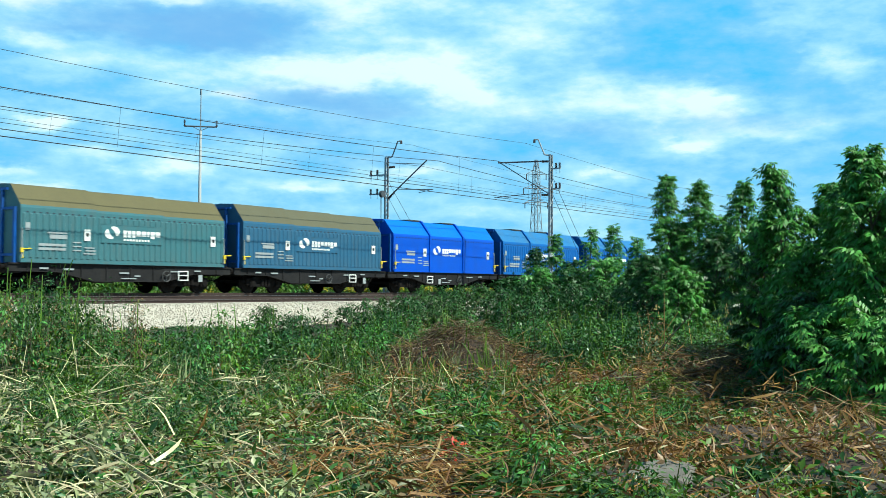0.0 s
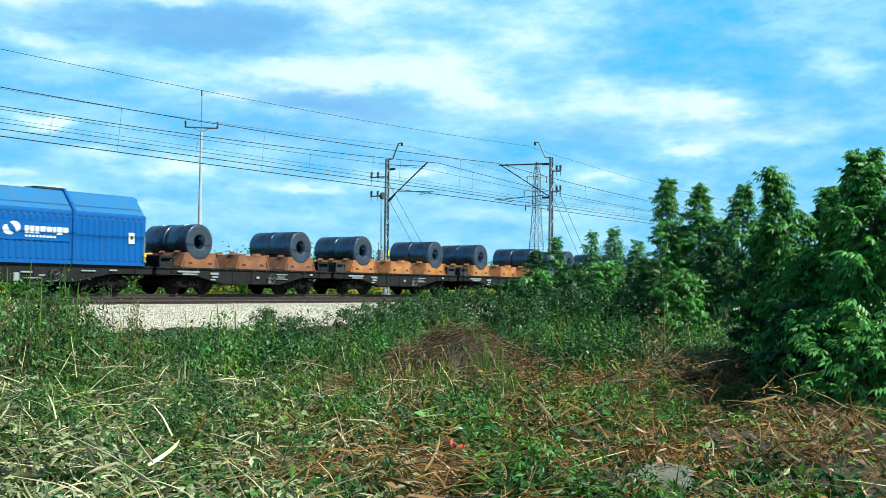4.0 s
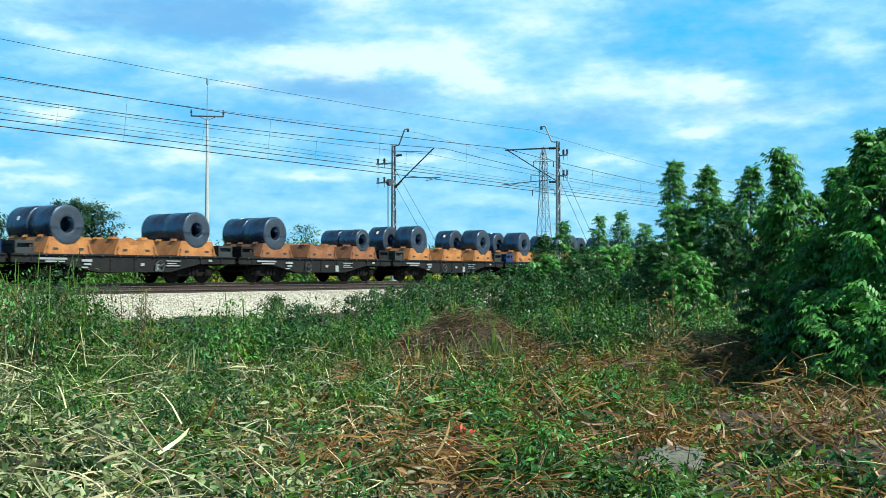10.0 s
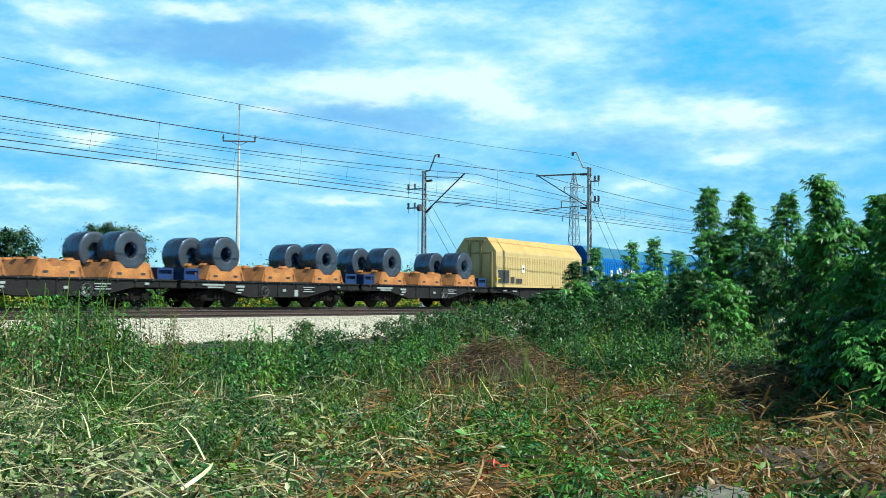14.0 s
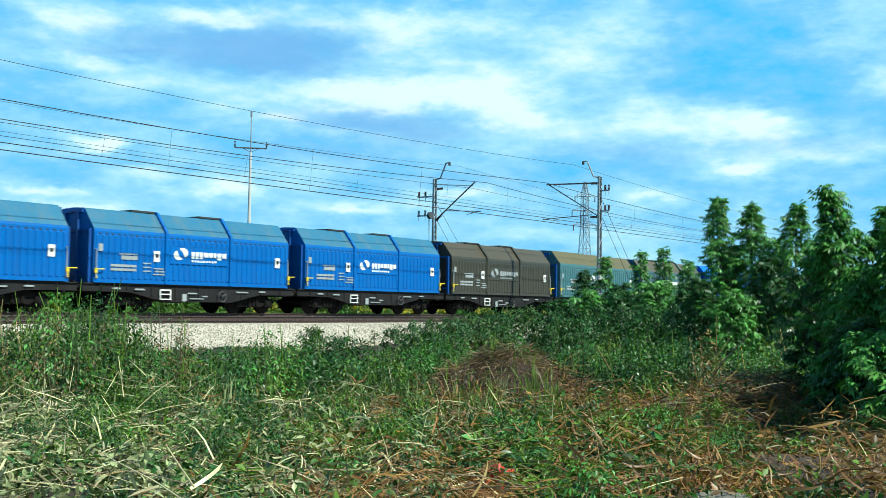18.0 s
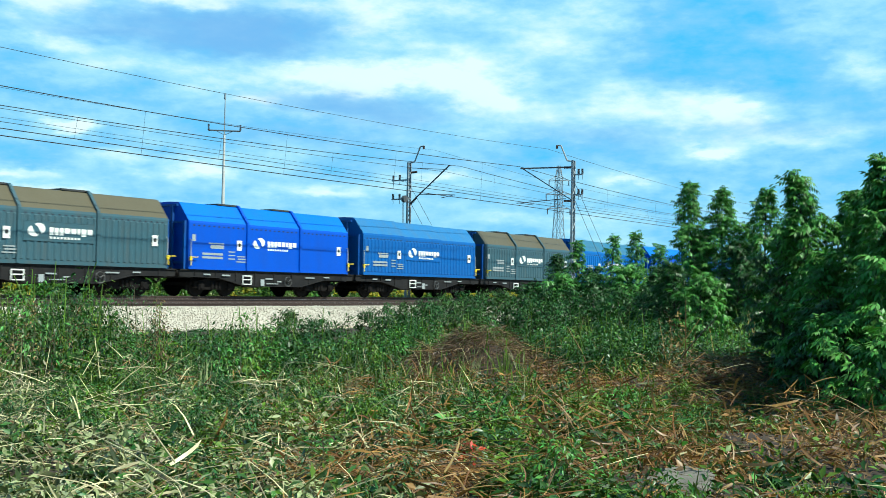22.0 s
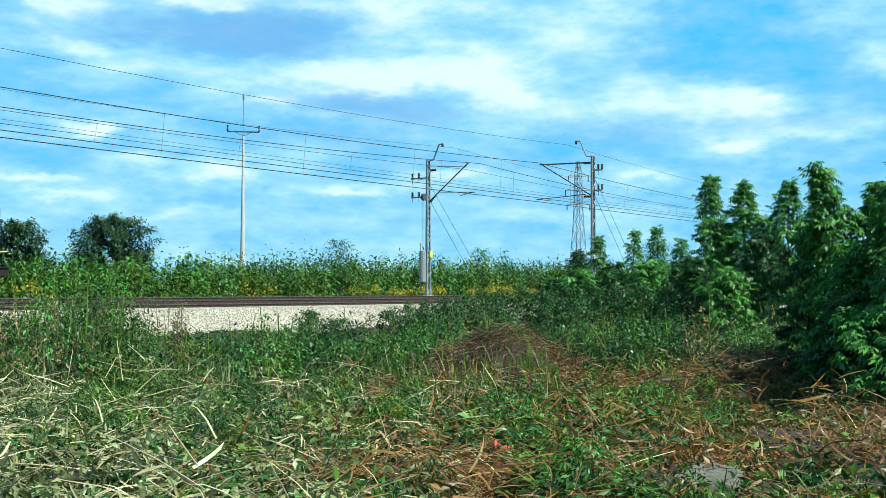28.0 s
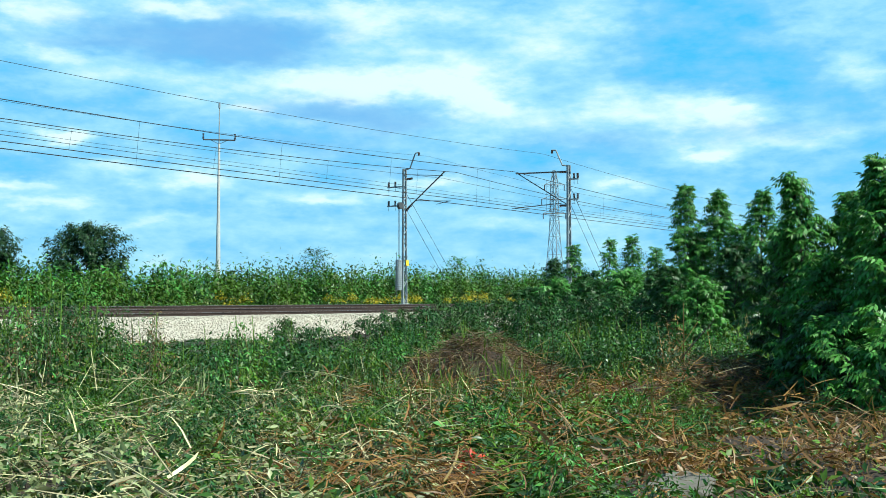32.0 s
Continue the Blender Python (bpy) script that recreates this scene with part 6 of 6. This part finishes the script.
    blades("brown_litter", 17000, 28, 84, 5.5, 18.5, (0.04, 0.11), L_BROWN, "dead brown leaves on the soil", stand=0.1, wob=0.6, shape=LEAF, lift=0.20, cond=lambda x, y, az, r: chance(x, np.clip((az - 38) / 22, 0.2, 1) * np.clip(0.6 + 1.6 * p1(x, y, 44), 0.06, 1)))
    blades("dark_litter", 14000, 28, 84, 5.5, 18.5, (0.04, 0.13), L_DEAD, "dark rotting leaves on the soil", stand=0.1, wob=0.6, shape=LEAF, lift=0.14)
    blades("wilted_leaves", 16000, 28, 84, 5.5, 16.5, (0.04, 0.12), L_PALE, "pale wilted leaves on cut weeds", stand=0.3, wob=0.7, shape=LEAF, lift=0.34, cond=lambda x, y, az, r: near(az, r) & chance(x, white(az) * np.clip(0.35 + 1.9 * p1(x, y, 48), 0.03, 1)))
    blades("low_weeds", 24000, 28, 84, 5.5, 19.0, (0.04, 0.10), L_WEED, "low green regrowth among the cuttings", stand=0.45, wob=0.7, shape=LEAF, lift=0.30, cond=lambda x, y, az, r: chance(x, np.clip(0.12 + 2.0 * p1(x, y, 52) + 0.12 * np.clip(r - 14.5, 0, 4), 0.01, 1) * np.clip(1.15 - (az - 42) / 24, 0.2, 1)))
    blades("yellowed_leaves", 9000, 40, 84, 5.5, 16.0, (0.04, 0.11), L_GRASS, "yellowish green leaves among the cuttings", stand=0.5, wob=0.7, shape=LEAF, lift=0.30, cond=lambda x, y, az, r: p1(x, y, 56) > 0.05)
    blades("low_grass", 3600, 28, 84, 5.5, 17.0, (0.10, 0.34), L_GRASS, "low green grass among the cuttings", stand=0.8, wob=0.45, cond=lambda x, y, az, r: patch(x, y, 0.5, 10) > 0.05)
    blades("broad_leaves", 700, 28, 84, 5.5, 14.0, (0.08, 0.18), L_TREE, "broad green leaves among the cuttings", stand=0.35, wob=0.4, shape=LEAF, lift=0.30, cond=lambda x, y, az, r: patch(x, y, 0.9, 15) > 0.12)
    blades("bleached_strips", 1500, 29, 56, 5.5, 15, (0.12, 0.36), L_STRAW, "wide bleached leaf strips of cut plants", stand=0.25, wob=0.4, lift=0.38, cond=lambda x, y, az, r: chance(x, white(az)) & (p1(x, y, 40) > -0.1))
    # loose mounds of green regrowth between the cuttings, with dark gaps
    for nm, n, az0, az1, lo, hi, leaf, mat, words in (("green_mounds", 170, 31, 66, 7.0, 17.5, 0.095, L_WEED, "green leafy regrowth in loose mounds"), ("deep_green_mounds", 190, 31, 78, 7.0, 18.0, 0.105, L_TREE_DARK, "deep green leafy regrowth in loose mounds"),
                                                      ("yellow_green_mounds", 75, 36, 74, 7.0, 16.0, 0.09, L_GRASS, "yellow-green leafy regrowth in loose mounds"), ("pale_mounds", 150, 31, 52, 6.5, 14.5, 0.10, L_PALE, "pale wilted weeds in loose mounds")):
        cx, cy, _, _ = spots(n, az0, az1, lo, hi)
        clear = (np.hypot(cx - 8.1, cy - 5.4) > 0.6) & (np.hypot(cx - 7.95, cy - 3.35) > 0.9) & (p1(cx, cy, 52) > -0.7)
        cx, cy = cx[clear], cy[clear]
        wide = rng.uniform(0.14, 0.42, len(cx))
        mounds(nm, cx, cy, wide, rng.uniform(0.12, 0.42, len(cx)), (40 + 420 * wide).astype(int), leaf, mat, LEAF, words, "weeds", wild=0.6, shell=0.6)
    # the larger plants between the heaps: yellow-green and dark green regrowth, drooping brown leaves, bleached branches
    gx, gy = np.array([9.7, 10.2, 10.6, 9.4, 11.2, 10.9, 9.9]), np.array([6.7, 6.2, 7.2, 5.1, 6.0, 7.9, 7.6])
    mounds("yellow_green_mounds", gx, gy, np.full(7, 0.45), np.array([0.32, 0.30, 0.30, 0.26, 0.34, 0.3, 0.28]), 260, 0.10, L_GRASS, LEAF, "yellow-green leafy regrowth in loose mounds", "weeds", droop=0.5, wild=0.45)
    mounds("deep_green_mounds", gx[1:6] + 0.3, gy[1:6] - 0.45, np.full(5, 0.34), np.full(5, 0.30), 190, 0.11, L_TREE_DARK, LEAF, "deep green leafy regrowth in loose mounds", "weeds", droop=0.4, wild=0.5)
    bx, by = np.array([8.9, 9.3, 9.0, 8.55, 9.7, 10.2, 8.7]), np.array([3.9, 4.3, 4.8, 4.4, 3.7, 4.4, 3.75])
    mounds("drooping_brown_leaves", bx, by, np.full(7, 0.38), np.full(7, 0.26), 300, 0.11, L_BROWN, LEAF, "drooping dry brown leaves on cut plants", "plant litter", droop=1.0, wild=0.35)
    px, py = np.array([9.15, 9.2, 9.3, 9.1]), np.array([7.0, 7.1, 6.95, 6.8])
    stuff("bleached_branches", scatter("bleached_branches", STEM, np.stack([px, py, heights(px, py) + 0.12], 1), np.array([0.2, 0.5, -0.4, 0.9]), np.array([-0.35, -0.5, -0.25, -0.3]), np.zeros(4), np.array([0.8, 0.6, 0.7, 0.5]), L_PALE, thin=np.full(4, 1.4)), "bleached bare branches among the cuttings", "plant litter")
    # dry heaps: stems draped over a mound
    hx, hy, hr, hh = np.array([16.3, 16.9, 15.9, 16.6]), np.array([10.5, 9.7, 11.2, 6.3]), np.array([1.1, 0.75, 0.85, 0.85]), np.array([0.20, 0.14, 0.14, 0.15])
    drape("dry_heap", hx, hy, hr, hh * 1.3, 700, (0.12, 0.42), L_DEAD, STEM, "heap of dry tan cut stems", 0.9, 0.5)
    drape("dry_heap", hx, hy, hr, hh * 1.7, 1700, (0.08, 0.30), L_DEAD, CURL, "heap of dry brown cut stems", 0.7, 0.5)
    drape("dry_heap", hx, hy, hr, hh * 1.7, 60, (0.3, 0.8), L_TAN, STEM, "long bleached stems on the dry heap", 0.8, 0.2)
    # swathes of cut plants, matted in small mounds
    for nm, n, az0, az1, lo, hi, per, size, mat, shape, words, thin in (
            ("brown_mats", 210, 46, 82, 6.5, 18, 130, (0.10, 0.36), L_BROWN, CURL, "matted brown cut grass in small mounds", 0.6),
            ("tan_mats", 70, 43, 82, 6.5, 18, 90, (0.15, 0.60), L_TAN, STEM, "matted tan cut stems in small mounds", 0.8),
            ("bleached_mats", 60, 31, 54, 6.0, 15, 100, (0.12, 0.42), L_STRAW, CURL, "matted bleached cut grass in small mounds", 0.6),
            ("wilted_mats", 60, 31, 55, 6.0, 16, 90, (0.06, 0.15), L_PALE, LEAF, "wilted pale green cut weeds in small mounds", 0.7),
            ("green_mats", 100, 31, 72, 6.0, 17, 110, (0.05, 0.13), L_WEED, LEAF, "green cut weeds in small mounds", 0.8),
            ("grass_mats", 120, 31, 74, 6.0, 17, 80, (0.15, 0.48), L_GRASS, BLADE, "bent green grass in small mounds", 0.28)):
        cx, cy, _, _ = spots(n, az0, az1, lo, hi)
        clear = (np.hypot(cx - 8.1, cy - 5.4) > 0.55) & (np.hypot(cx - 7.95, cy - 3.35) > 0.7)
        clear &= gap(cx, cy) > 0.45
        cx, cy = cx[clear], cy[clear]
        n = len(cx)
        drape(nm, cx, cy, rng.uniform(0.18, 0.55, n), rng.uniform(0.12, 0.42, n), per, size, mat, shape, words, thin)


field()


def field_stone():
    bm = bmesh.new()
    bmesh.ops.create_icosphere(bm, subdivisions=3, radius=1.0)
    for v in bm.verts:
        k = 1 + 0.25 * noise.noise(v.co * 1.7) + 0.08 * noise.noise(v.co * 5)
        v.co = Vector((v.co.x * 0.27 * k, v.co.y * 0.26 * k, max(-0.06, min(0.040 + 0.012 * noise.noise(v.co * 3.1), v.co.z * 0.13 * k))))
    ob = tagged(new("field_stone", mesh_of("field_stone", bm, M_ROCK)), "flat grey stone half sunk in the soil", "stone")
    ob.matrix_basis = pose(8.11, 3.39, ground_z(8.11, 3.39) + 0.035, 10, -6, -67)


field_stone()


def red_plant(x, y, height, n, label):
    t = empty("red_seedling", pose(x, y, ground_z(x, y)), label, "plant")
    bm = bmesh.new()
    tube(bm, (0, 0, 0), (0.03, 0.0, height), 0.005, 6)
    part("stem", bm, M_BARK, t)
    me = scatter("foliage", LEAF, np.stack([rng.normal(0.03, 0.035, n), rng.normal(0, 0.035, n), rng.uniform(0.25, 1.05, n) * height], 1), rng.uniform(0, 6.28, n), rng.normal(0.5, 0.4, n), rng.normal(0, 0.5, n), rng.uniform(0.07, 0.13, n), L_RED)
    place("foliage", me, t)


red_plant(8.25, 5.50, 0.25, 24, "small seedling with scarlet drooping leaves")
red_plant(6.80, 4.12, 0.13, 9, "low seedling with a few scarlet leaves")


# ---- what moves ----
def train_place(t):
    """Where the train's reference stands along the track at t seconds."""
    return 25.228 - 13.19 * t - 0.007 * t * t


def motions():
    stops = [0, 4, 8, 12, 16, 20, 24, 28, 32]
    for thing, along, extra in TRAIN:
        y, z, spin = extra if isinstance(extra, tuple) else (0.0, 0.0, 0.0)
        walk(thing, [(t, pose(train_place(t) + along, YT + y, z, 0, math.degrees(spin), 0)) for t in stops])
        # wheels roll while the wagon passes
        sets = [o for b in thing.children if b.name.startswith("bogie") for o in b.children]
        if not sets:
            continue
        passing = [f / FPS for f in range(0, 32 * FPS + 1) if 14 < train_place(f / FPS) + along < 100]
        for w in sets:
            at = w.location.copy()
            turn = lambda t: pose(at.x, at.y, at.z, 0, math.degrees(train_place(t) / R_WHEEL) % 360, 0)
            rows = [(t, turn(t)) for t in passing]
            if passing[0] > 0:
                rows.insert(0, (0, turn(passing[0])))
            if passing[-1] < 32:
                rows.append((32, turn(passing[-1])))
            walk(w, rows)


motions()
